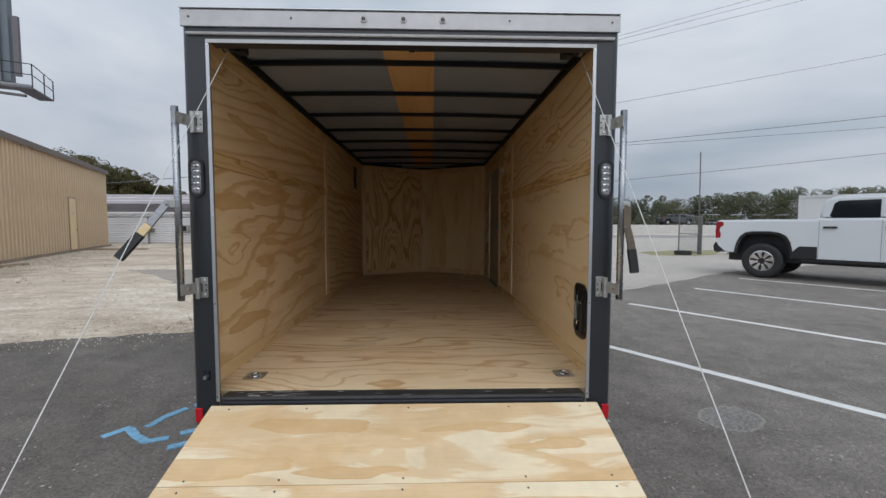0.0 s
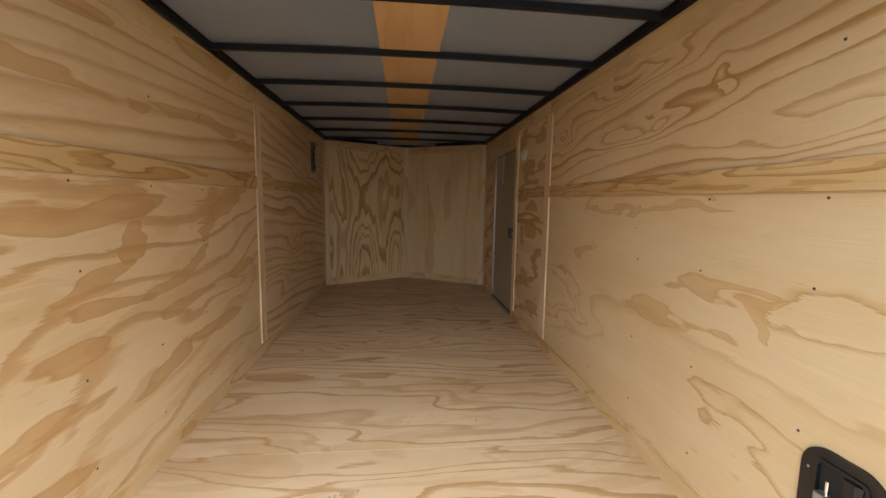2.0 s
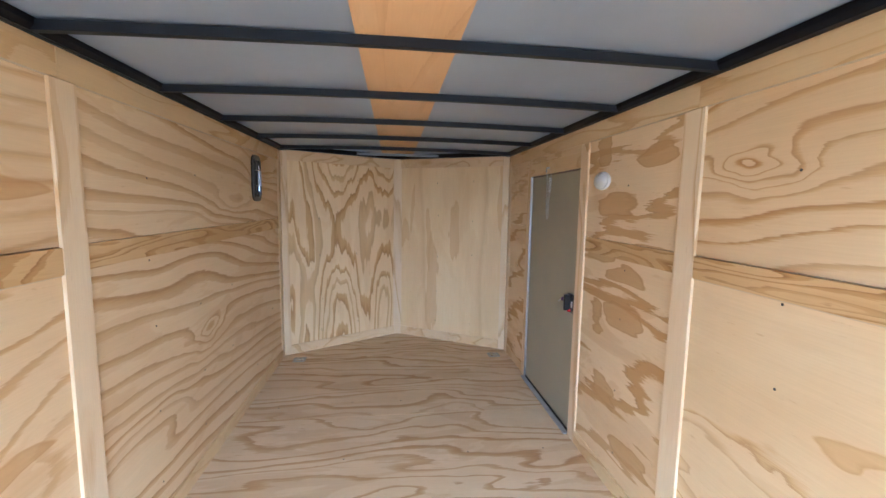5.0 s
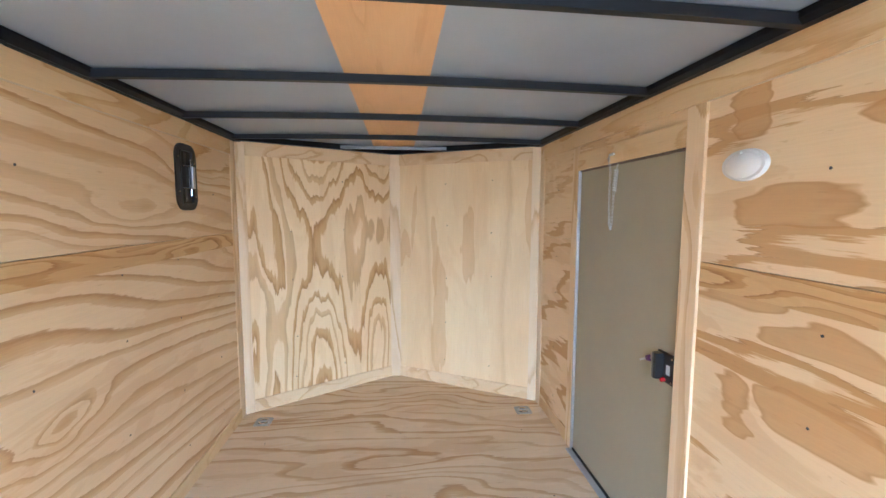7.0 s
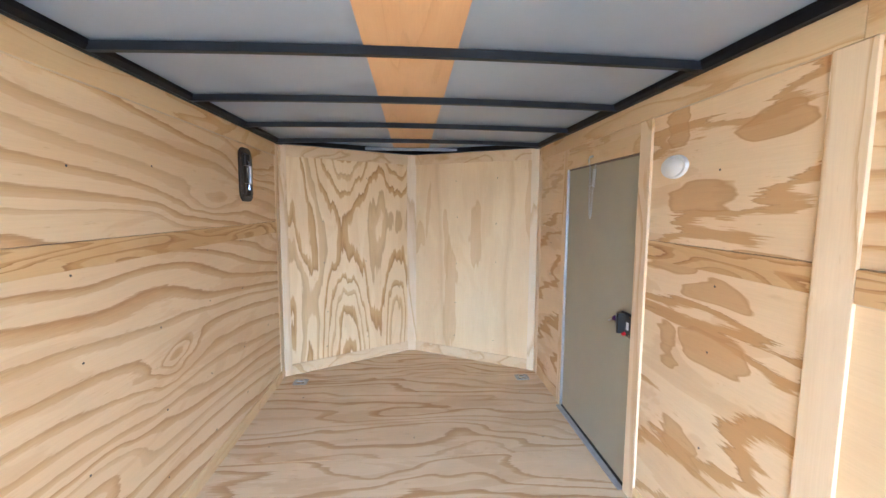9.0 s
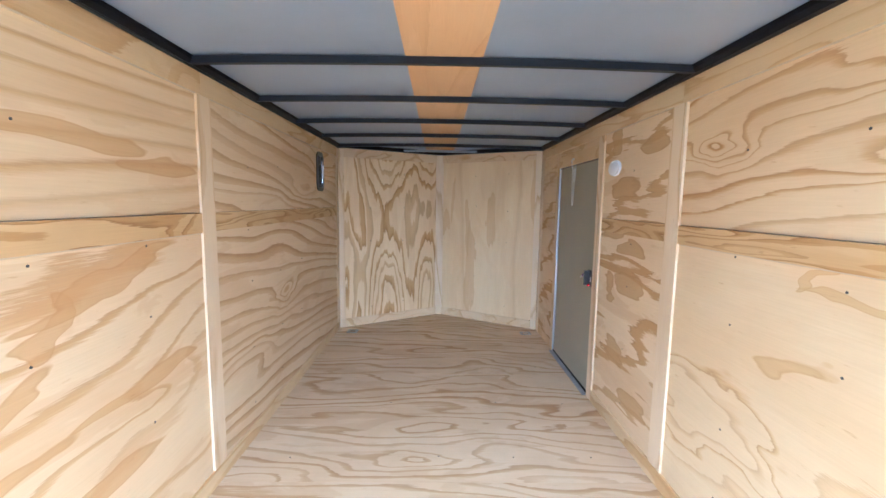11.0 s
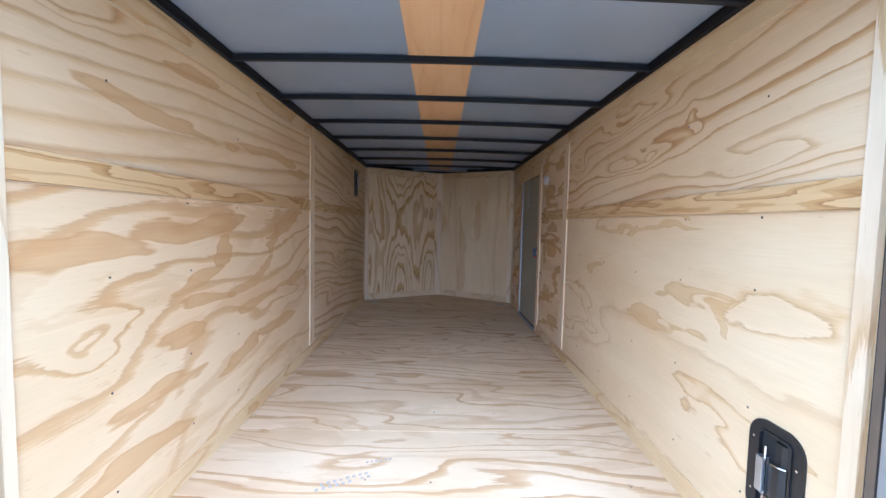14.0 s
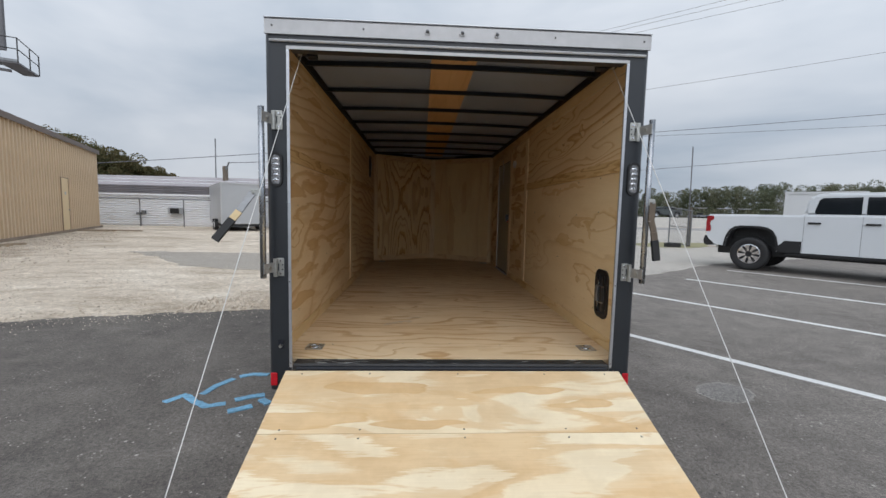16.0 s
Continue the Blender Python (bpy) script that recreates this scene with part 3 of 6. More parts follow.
def add_tube(bm, a, b, r, seg=10, r2=None):
    a, b = Vector(a), Vector(b)
    d = b - a
    m = Matrix.Translation((a + b) / 2) @ d.to_track_quat("Z", "Y").to_matrix().to_4x4()
    bmesh.ops.create_cone(bm, cap_ends=True, segments=seg, radius1=r, radius2=r if r2 is None else r2, depth=d.length, matrix=m)
    return bm


def tube(a, b, r, seg=10, r2=None):
    return add_tube(bmesh.new(), a, b, r, seg, r2)


def add_prism(bm, pts, axis, lo, hi, m=None):
    """Extrudes a flat outline along an axis; pts hold the other two coordinates in order."""
    def at(p, v):
        if axis == 0:
            return (v, p[0], p[1])
        if axis == 1:
            return (p[0], v, p[1])
        return (p[0], p[1], v)
    a = [bm.verts.new(at(p, lo)) for p in pts]
    b = [bm.verts.new(at(p, hi)) for p in pts]
    n = len(pts)
    fs = [bm.faces.new(a), bm.faces.new(b)]
    for i in range(n):
        fs.append(bm.faces.new((a[i], a[(i + 1) % n], b[(i + 1) % n], b[i])))
    bmesh.ops.recalc_face_normals(bm, faces=fs)
    if m is not None:
        bmesh.ops.transform(bm, matrix=m, verts=a + b)
    return bm


def prism(pts, axis, lo, hi, m=None):
    return add_prism(bmesh.new(), pts, axis, lo, hi, m)


def rounded(w, h, r, seg=5):
    pts = []
    for cx, cy, a0 in ((w / 2 - r, h / 2 - r, 0), (-w / 2 + r, h / 2 - r, 90), (-w / 2 + r, -h / 2 + r, 180), (w / 2 - r, -h / 2 + r, 270)):
        for i in range(seg + 1):
            a = radians(a0 + 90 * i / seg)
            pts.append((cx + r * math.cos(a), cy + r * math.sin(a)))
    return pts


def add_ring(bm, outer, inner, lo, hi, m=None):
    """A frame between two outlines with the same number of points, thick along local z."""
    n = len(outer)
    rows = [[bm.verts.new((*p, z)) for p in pts] for pts, z in ((outer, lo), (outer, hi), (inner, hi), (inner, lo))]
    fs = []
    for k in range(4):
        a, b = rows[k], rows[(k + 1) % 4]
        for i in range(n):
            fs.append(bm.faces.new((a[i], a[(i + 1) % n], b[(i + 1) % n], b[i])))
    bmesh.ops.recalc_face_normals(bm, faces=fs)
    if m is not None:
        bmesh.ops.transform(bm, matrix=m, verts=[v for r in rows for v in r])
    return bm


def mesh_of(name, bm, material, smooth=False):
    me = bpy.data.meshes.new(name)
    bm.normal_update()
    bm.to_mesh(me)
    bm.free()
    me.materials.append(material)
    if smooth:
        for p in me.polygons:
            p.use_smooth = len(p.vertices) == 4
    return me


def part(name, bm, material, parent=None, label="", smooth=False):
    ob = new(name, mesh_of(name, bm, material, smooth))
    if parent is not None:
        ob.parent = parent
    if label:
        ob["label"] = label
    return ob


def structure(name, bm, material, label, category):
    return tagged(part(name, bm, material), label, category, kind="structure")


def thing(name, label, category, group="", m=None):
    ob = new(name)
    ob.empty_display_size = 0.05
    tagged(ob, label, category, group)
    if m is not None:
        ob.matrix_basis = m
    return ob


def repeat(ob, m):
    """Another object on the same mesh, under the same parent."""
    o = ob.copy()
    scene.collection.objects.link(o)
    o.matrix_basis = m
    return o


# ---------------------------------------------------------------- the cargo trailer: shell
W, SKIN = 1.018, 1.036        # inner panel face, outer skin
FLOOR_Z, TOP_Z = 0.555, 2.372
CORNER_Y, APEX_Y = 4.87, 5.46
PROUD = 0.012

# floor deck with cross-laid sheets
floor = structure("floor", prism([(-1.03, 0.09), (1.03, 0.09), (1.03, 4.89), (0, 5.49), (-1.03, 4.89)], 2, FLOOR_Z - 0.05, FLOOR_Z - 0.018), PLY_EDGE, "bare pine plywood trailer floor laid across the deck", "floor")
cuts = [0.086, 1.29, 2.51, 3.73, 4.80]
for k in range(4):
    part("plywood_sheet", box(-1.016, 1.016, cuts[k] + 0.001, cuts[k + 1] - 0.001, FLOOR_Z - 0.017, FLOOR_Z + 0.0006 * (k % 2), 0.001), WOOD_FLOOR, floor)
part("plywood_sheet", prism([(-1.016, 4.802), (1.016, 4.802), (1.016, 4.875), (0, 5.475), (-1.016, 4.875)], 2, FLOOR_Z - 0.017, FLOOR_Z), WOOD_FLOOR, floor)


def side_wall(name, s, seam, belt, label):
    wall = structure(name, box(s * 1.029, s * SKIN, 0.06, 4.88 if s < 0 else 3.396, 0.42, 2.41), SLATE_PAINT, label, "wall")
    part("backing", box(s * 1.0262, s * 1.0286, 0.06, 3.30 if s > 0 else 4.875, FLOOR_Z, TOP_Z), BLACK_RUBBER, wall)
    if s > 0:
        part("outer_skin", box(1.029, SKIN, 4.252, 4.88, 0.42, 2.41), SLATE_PAINT, wall)
        part("outer_skin", box(1.029, SKIN, 3.396, 4.252, 2.152, 2.41), SLATE_PAINT, wall)
        part("outer_skin", box(1.029, SKIN, 3.396, 4.252, 0.42, 0.533), SLATE_PAINT, wall)

    def panel(y0, y1, z0, z1, mat):
        return part("plywood_panel", box(s * W, s * 1.026, y0, y1, z0, z1, 0.0012), mat, wall)

    def strip(nm, y0, y1, z0, z1, mat, proud=PROUD):
        return part(nm, box(s * (W - proud), s * (W - 0.0008), y0, y1, z0, z1, 0.002), mat, wall)

    low, up = FLOOR_Z + 0.002, seam + 0.0006
    strip("end_trim", 0.146 if s > 0 else 0.158, 0.190, FLOOR_Z + 0.001, TOP_Z, TRIM_Z, 0.018)
    panel(0.062, 2.515, low, seam - 0.0008, PLY_BOLD if s < 0 else PLY_CLEAR)
    panel(0.062, 2.515, up, TOP_Z, PLY_SOFT if s < 0 else PLY_CONTOUR)
    if s < 0:
        panel(2.519, 4.872, low, seam - 0.0008, PLY_LINES)
        panel(2.519, 4.872, up, TOP_Z, PLY_LINES)
        strip("belt_strip", 0.192, 2.466, belt, seam - 0.001, BELT)
        strip("belt_strip", 2.573, 4.79, belt, seam - 0.001, BELT, 0.004)
        strip("baseboard", 0.192, 4.79, FLOOR_Z, 0.632, TRIM_Y)
        strip("top_trim", 0.192, 2.50, 2.283, TOP_Z, TRIM_Y)
        strip("top_trim", 2.502, 4.79, 2.283, TOP_Z, TRIM_Y)
    else:
        panel(2.519, 3.32, low, seam - 0.0008, PLY_WARM)
        panel(2.519, 3.32, up, TOP_Z, PLY_WARM)
        panel(4.30, 4.872, low, seam - 0.0008, PLY_WARM)
        panel(4.30, 4.872, up, TOP_Z, PLY_WARM)
        panel(3.33, 4.298, 2.16, TOP_Z, PLY_WARM)
        strip("belt_strip", 0.192, 2.466, belt, seam - 0.001, BELT)
        strip("belt_strip", 2.573, 3.308, belt, seam - 0.001, BELT, 0.004)
        strip("baseboard", 0.192, 3.308, FLOOR_Z, 0.632, TRIM_Y)
        strip("baseboard", 4.332, 4.79, FLOOR_Z, 0.632, TRIM_Y, 0.004)
        strip("top_trim", 0.192, 2.50, 2.283, TOP_Z, TRIM_Y)
        strip("top_trim", 2.502, 4.79, 2.283, TOP_Z, TRIM_Y)
        strip("door_header", 3.399, 4.25, 2.152, 2.240, TRIM_Y)
        strip("door_jamb", 3.31, 3.397, FLOOR_Z, 2.281, TRIM_Z)
        strip("door_jamb", 4.252, 4.33, FLOOR_Z, 2.281, TRIM_Z, 0.006)
    # pale strips stand in for light caught along the belt and trim edges
    strip("raw_edge", 0.065, 2.466, belt - 0.0045, belt - 0.0005, EDGE_HIGHLIGHT, 0.005)
    strip("raw_edge", 0.065, 2.466, 2.2795, 2.2826, EDGE_HIGHLIGHT, PROUD)
    strip("raw_edge", 2.573, 4.79 if s < 0 else 3.308, 2.2795, 2.2826, EDGE_HIGHLIGHT, PROUD)
    strip("end_trim", 0.066, 0.096, 0.634, 2.279, TRIM_Z, 0.004)
    strip("batten", 2.468, 2.571, 0.634, 2.281, TRIM_Z)
    strip("corner_batten", 4.792, 4.868, FLOOR_Z, TOP_Z, TRIM_Z, 0.006)
    return wall


wall_left = side_wall("wall_left", -1, 1.795, 1.712, "left trailer wall lined with bare pine plywood sheets and battens")
wall_right = side_wall("wall_right", 1, 1.770, 1.690, "right trailer wall lined with bare pine plywood, with a side door")

# front of the box: two panels that meet in a shallow V
wall_front = structure("wall_front", prism([(-SKIN, 4.885), (0, 5.51), (SKIN, 4.885), (SKIN, 4.905), (0, 5.53), (-SKIN, 4.905)], 2, 0.42, 2.425), SLATE_PAINT, "V-shaped front trailer wall lined with upright plywood", "wall")
V_ANG = math.atan2(APEX_Y - CORNER_Y, 1.018)
V_LEN = math.hypot(APEX_Y - CORNER_Y, 1.018)
for s in (-1, 1):
    # local x runs from the corner to the apex, local y points to the nose
    m = pose(s * 1.018, CORNER_Y, 0) @ (Matrix.Rotation(V_ANG, 4, "Z") if s < 0 else Matrix.Rotation(math.pi - V_ANG, 4, "Z"))
    f = 1 if s < 0 else -1
    ys = (0.0, f * 0.012)
    part("plywood_panel", box(0.002, V_LEN - 0.004, min(ys), max(ys), FLOOR_Z + 0.002, TOP_Z + 0.006, 0.001, m), WOOD_FRONT if s < 0 else WOOD_FRONT_CLEAR, wall_front)
    yp = (-f * PROUD, -f * 0.0008)
    part("corner_batten", box(0.006, 0.062, min(yp), max(yp), FLOOR_Z, TOP_Z, 0.002, m), TRIM_Z, wall_front)
    part("baseboard", box(0.064, V_LEN - 0.043, min(yp), max(yp), FLOOR_Z, 0.64, 0.002, m), TRIM_X, wall_front)
    part("top_trim", box(0.064, V_LEN - 0.043, min(yp), max(yp), 2.29, TOP_Z + 0.006, 0.002, m), TRIM_X, wall_front)
part("apex_batten", prism([(-0.042, APEX_Y - 0.034), (0.042, APEX_Y - 0.034), (0.03, APEX_Y - 0.018), (0, APEX_Y - 0.003), (-0.03, APEX_Y - 0.018)], 2, FLOOR_Z, TOP_Z + 0.006), TRIM_Z, wall_front)

# ceiling: bare roof sheet, centre strip, bows and rails
bm = bmesh.new()
ARCH = 0.014


def roof_z(x):
    return 2.406 + ARCH * (1 - (x / 1.02) ** 2)


xs = [-SKIN + 2 * SKIN * i / 16 for i in range(17)]


def nose_y(x):
    return 5.53 - 0.605 * abs(x)


for x0, x1 in zip(xs[:-1], xs[1:]):
    q = [bm.verts.new((x, y, roof_z(x) + dz)) for dz in (0.0, 0.012) for x, y in ((x0, 0.05), (x1, 0.05), (x1, nose_y(x1)), (x0, nose_y(x0)))]
    for idx in ((0, 1, 2, 3), (4, 5, 6, 7), (0, 1, 5, 4), (2, 3, 7, 6)):
        bm.faces.new([q[i] for i in idx])
bmesh.ops.remove_doubles(bm, verts=bm.verts[:], dist=0.0005)
bmesh.ops.recalc_face_normals(bm, faces=bm.faces[:])
ceiling = structure("ceiling", bm, ROOF_METAL, "bare grey sheet-metal trailer roof seen from below", "ceiling")
strip_x = [-0.153 + 0.302 * i / 6 for i in range(7)]
part("centre_strip", prism([(x, roof_z(x) - 0.006) for x in strip_x] + [(x, roof_z(x) - 0.001) for x in reversed(strip_x)], 1, 0.09, 5.3), LUAN, ceiling, "orange-brown thin plywood strip along the roof")
bx = [-0.985 + 1.97 * i / 16 for i in range(17)]
bow_prof = [(x, roof_z(x) - 0.034) for x in bx] + [(x, roof_z(x) - 0.006) for x in reversed(bx)]
first_bow = part("roof_bow", prism(bow_prof, 1, -0.0125, 0.0125), BLACK_STEEL, ceiling)
first_bow.matrix_basis = pose(0, 0.612, 0)
for k in range(1, 7):
    repeat(first_bow, pose(0, 0.612 + 0.597 * k, 0))
repeat(first_bow, pose(0, 4.775, 0))
part("nose_bow", box(-0.44, 0.44, 5.185, 5.215, 2.386, 2.408, 0.003), STEEL_GREY, ceiling)
for s in (-1, 1):
    part("roof_rail", prism([(s * 1.03, TOP_Z + 0.001), (s * 0.985, TOP_Z + 0.001), (s * 0.972, TOP_Z + 0.015), (s * 0.972, 2.405), (s * 1.03, 2.403)], 1, 0.09, 4.90), RAIL_BLACK, ceiling)
    a, b = Vector((s * 1.03, 4.87, 0)), Vector((0, 5.47, 0))
    d = (b - a).normalized()
    nrm = Vector((-d.y, d.x, 0)) * s
    q = [a, b, b + nrm * 0.05 * 1.0, a + nrm * 0.05]
    part("nose_rail", prism([(v.x, v.y) for v in q], 2, TOP_Z + 0.0065, 2.419), RAIL_BLACK, ceiling)
wire = bmesh.new()
for k in range(9):
    add_tube(wire, (-0.985, 0.3 + 0.5 * k, 2.366), (-0.985, 0.8 + 0.5 * k, 2.366 + 0.003 * (k % 2)), 0.005, 6)
part("wiring_loom", wire, BLACK_RUBBER, ceiling)

# rear door frame
rear_frame = structure("rear_frame", box(-0.909, 0.909, 0.005, 0.06, 0.40, 0.515), BLACK_STEEL, "charcoal steel rear door frame of the trailer", "door frame")
for s in (-1, 1):
    arc = [(s * (1.001 + 0.035 * math.sin(radians(a))), 0.035 - 0.035 * math.cos(radians(a))) for a in range(0, 91, 15)]
    part("corner_post", prism([(s * 0.910, 0.0)] + arc + [(s * 1.036, 0.058), (s * 0.938, 0.068)], 2, 0.405, 2.335), SLATE_PAINT, rear_frame)
    part("edge_strip", box(s * 0.906, s * 0.922, -0.004, -0.0005, 0.535, 2.2485, 0.001), ALUMINIUM, rear_frame, "bright aluminium edge strip")
    face = [Vector((s * (0.910 + 0.028 * u), 0.068 * u)) for u in (0.02, 0.40, 0.41, 0.54, 0.55, 0.99)]
    for nm, k, lift, mat in (("inner_jamb", 0, 0.0030, ALU_DULL), ("jamb_groove", 2, 0.0010, BLACK_RUBBER), ("inner_jamb", 4, 0.0024, JAMB_METAL)):
        a, b = face[k], face[k + 1]
        part(nm, prism([(a.x, a.y), (b.x, b.y), (b.x - s * lift, b.y), (a.x - s * lift, a.y)], 2, 0.555, 2.247), mat, rear_frame)
    part("weather_seal", box(s * 0.940, s * 0.966, 0.0695, 0.075, 0.56, 2.25, 0.002), BLACK_RUBBER, rear_frame)
    for z in (0.56, 1.02, 1.45, 1.95, 2.24):
        part("screw", tube((s * 0.914, -0.007, z), (s * 0.914, -0.004, z), 0.0045, 8), CHROME, rear_frame)
part("header", box(-0.909, 0.909, 0.0, 0.07, 2.252, 2.335, 0.003), SLATE_PAINT, rear_frame)
part("edge_strip", box(-0.922, 0.922, -0.004, -0.0005, 2.2665, 2.249, 0.001), ALU_DULL, rear_frame)
part("drip_rail", prism([(-0.018, 2.291), (-0.002, 2.300), (-0.0005, 2.300), (-0.0005, 2.284), (-0.014, 2.284)], 0, -1.005, 1.005), ALU_BRIGHT, rear_frame, "bright aluminium drip rail")
part("roof_cap", prism([(-0.012, 2.321), (-0.0005, 2.321), (-0.0005, 2.336), (0.05, 2.38), (0.05, 2.400), (-0.006, 2.400), (-0.012, 2.392)], 0, -1.030, 1.030), ALU_DULL, rear_frame, "dull aluminium roof cap")
part("cap_flange", box(-1.032, 1.032, -0.016, 0.05, 2.4005, 2.4045, 0.001), ALUMINIUM, rear_frame)
for x in (-0.99, -0.52, 0.5, 0.99):
    part("screw", tube((x, -0.015, 2.362), (x, -0.011, 2.362), 0.005, 8), SCREW, rear_frame)
for s in (-1, 1):
    part("roof_skin_side", box(s * 1.0365, s * 1.039, 0.06, 4.9, 2.30, 2.412), ALU_DULL, rear_frame)
sill = part("sill", prism([(0.000, 0.50), (0.000, 0.543), (0.012, 0.552), (0.085, 0.552), (0.085, 0.50)], 0, -0.905, 0.905), SILL_TAR, rear_frame, "worn black sill with scraped paint")
scuff_rng = random.Random(3)
scuffs = bmesh.new()
for k in range(26):
    x0 = scuff_rng.uniform(-0.88, -0.52) if k < 20 else scuff_rng.uniform(-0.4, 0.85)
    y0 = scuff_rng.uniform(0.014, 0.072)
    add_box(scuffs, x0, x0 + scuff_rng.uniform(0.01, 0.06), y0, y0 + scuff_rng.uniform(0.002, 0.008), 0.5521, 0.5526)
part("scuff", scuffs, ALU_DULL, sill, "scraped bare metal")
part("sill_hinge", tube((-0.88, -0.012, 0.532), (0.88, -0.012, 0.532), 0.012, 10), BLACK_STEEL, rear_frame)
part("rear_bumper", box(-0.90, 0.90, 0.01, 0.09, 0.33, 0.42, 0.005), BLACK_STEEL, rear_frame)

# running gear, mostly hidden
chassis = thing("trailer_chassis", "black steel trailer chassis with tandem axles under the box", "chassis")
for s in (-1, 1):
    part("main_rail", box(s * 0.62, s * 0.67, 0.1, 4.9, 0.38, 0.50), BLACK_STEEL, chassis)
    part("tongue_rail", prism([(s * 0.62, 4.6), (s * 0.67, 4.6), (s * 0.06, 6.6), (s * 0.02, 6.6)], 2, 0.38, 0.50), BLACK_STEEL, chassis)
for y in (2.0, 2.86):
    part("axle", tube((-0.98, y, 0.34), (0.98, y, 0.34), 0.03), BLACK_STEEL, chassis)
    for s in (-1, 1):
        w = part("wheel", tube((s * 1.09, y, 0.335), (s * 1.27, y, 0.335), 0.335, 28), BLACK_RUBBER, chassis, smooth=False)
        part("rim", tube((s * 1.20, y, 0.335), (s * 1.277, y, 0.335), 0.20, 20), ALU_DULL, w)
        part("hub", tube((s * 0.97, y, 0.335), (s * 1.09, y, 0.335), 0.07, 12), BLACK_STEEL, w)
part("jack_stand", tube((0, 6.3, 0.0), (0, 6.3, 0.6), 0.035), BLACK_STEEL, chassis)

# ---------------------------------------------------------------- ramp door, lowered
SLOPE = math.atan(0.325)
ramp = thing("ramp_door", "lowered plywood ramp door resting on the asphalt", "ramp door", m=pose(0, -0.022, 0.526, math.degrees(SLOPE), 0, 0))
# local -y runs down the ramp, local z is its upper face
part("ramp_core", box(-0.935, 0.955, -1.56, -0.03, -0.045, -0.014, 0.002), BLACK_STEEL, ramp)
part("plywood_panel", box(-0.935, 0.955, -0.440, -0.004, -0.013, 0.0, 0.0015), WOOD_RAMP, ramp, "pale pine plywood ramp panel")
part("plywood_panel", box(-0.935, 0.955, -1.55, -0.4425, -0.013, 0.0, 0.0015), WOOD_RAMP, ramp, "pale pine plywood ramp panel")
for s, x in ((-1, -0.935), (1, 0.955)):
    part("edge_channel", box(x + s * 0.001, x + s * 0.005, -1.56, -0.005, -0.048, -0.014, 0.001), BLACK_STEEL, ramp)
part("end_flap", box(-0.9, 0.92, -1.64, -1.562, -0.03, -0.015, 0.002), BLACK_STEEL, ramp)
for x in (-0.84, -0.47, 0.02, 0.51, 0.86):
    for y in (-0.03, -0.418, -0.468, -0.95, -1.45):
        part("screw", tube((x, y, 0.0), (x, y, 0.0012), 0.0045, 8), SCREW, ramp)

# lift cables of the ramp spring
for s, top, end in ((-1, (-0.878, 0.150, 2.300), (-0.918, -1.555, 0.052)), (1, (0.902, 0.150, 2.265), (0.960, -1.490, 0.085))):
    cord = thing("lift_cable", "thin white cable from the top corner to the ramp end", "cable", "ramp lift cables")
    part("cord", tube(top, end, 0.0017, 6), ROPE, cord)
    part("anchor", tube(end, (end[0], end[1], end[2] - 0.05), 0.008, 8), ZINC, cord)
spring = thing("ramp_spring", "black ramp assist spring drums under the rear header", "spring")
part("shaft", tube((-0.89, 0.15, 2.302), (0.89, 0.15, 2.302), 0.011, 10), BLACK_STEEL, spring)
for s in (-1, 1):
    drum = part("drum", tube((s * 0.862, 0.15, 2.302), (s * 0.905, 0.15, 2.302), 0.029, 20), BLACK_PLASTIC, spring)
    for x, r0 in ((0.860, 0.035), (0.907, 0.035)):
        part("drum_flange", tube((s * x, 0.15, 2.302), (s * (x + 0.004), 0.15, 2.302), r0, 20), BLACK_PLASTIC, drum)
    for k in range(4):
        part("cable_wrap", tube((s * (0.887 + 0.0046 * k), 0.15, 2.302), (s * (0.8903 + 0.0046 * k), 0.15, 2.302), 0.0315, 20), ZINC, drum, "bright cable wound on the drum")
    part("bracket", box(s * 0.80, s * 0.852, 0.12, 0.18, 2.262, 2.345, 0.003), BLACK_STEEL, spring)
part("spring_cover", tube((0.045, 0.15, 2.302), (0.80, 0.15, 2.302), 0.017, 14), BLACK_STEEL, spring)
part("winding_cone", tube((0.018, 0.15, 2.302), (0.046, 0.15, 2.302), 0.023, 14), BLACK_PLASTIC, spring)

# ---------------------------------------------------------------- fittings on the rear frame


def tail_lamp(s):
    lamp = thing("tail_lamp", "clear oval tail lamp in a black rubber rim", "tail lamp", "tail lamps", pose(s * 0.981, 0, 1.626))
    m = pose(0, 0, 0, 90, 0, 0)
    part("rim", add_ring(bmesh.new(), rounded(0.070, 0.184, 0.0349, 8), rounded(0.048, 0.156, 0.0239, 8), 0.0, 0.012, m), BLACK_RUBBER, lamp, smooth=False)
    part("lens", prism(rounded(0.050, 0.158, 0.0249, 8), 2, 0.0, 0.008, m), CLEAR_LENS, lamp, "clear faceted lens")
    for k in range(5):
        bm = bmesh.new()
        bmesh.ops.create_icosphere(bm, subdivisions=2, radius=0.0115, matrix=pose(0, -0.006, -0.055 + 0.0275 * k) @ Matrix.Diagonal((1.5, 0.35, 0.75, 1)))
        part("reflector", bm, CHROME, lamp)


def clearance_lamp(x):
    lamp = thing("clearance_lamp", "small round clear marker lamp on the roof cap", "marker lamp", "marker lamps", pose(x, -0.012, 2.362))
    part("base", tube((0, 0, 0), (0, -0.006, 0), 0.016, 16), ALU_DULL, lamp)
    bm = bmesh.new()
    bmesh.ops.create_icosphere(bm, subdivisions=2, radius=0.010, matrix=pose(0, -0.008, 0))
    part("lens", bm, CLEAR_LENS, lamp)


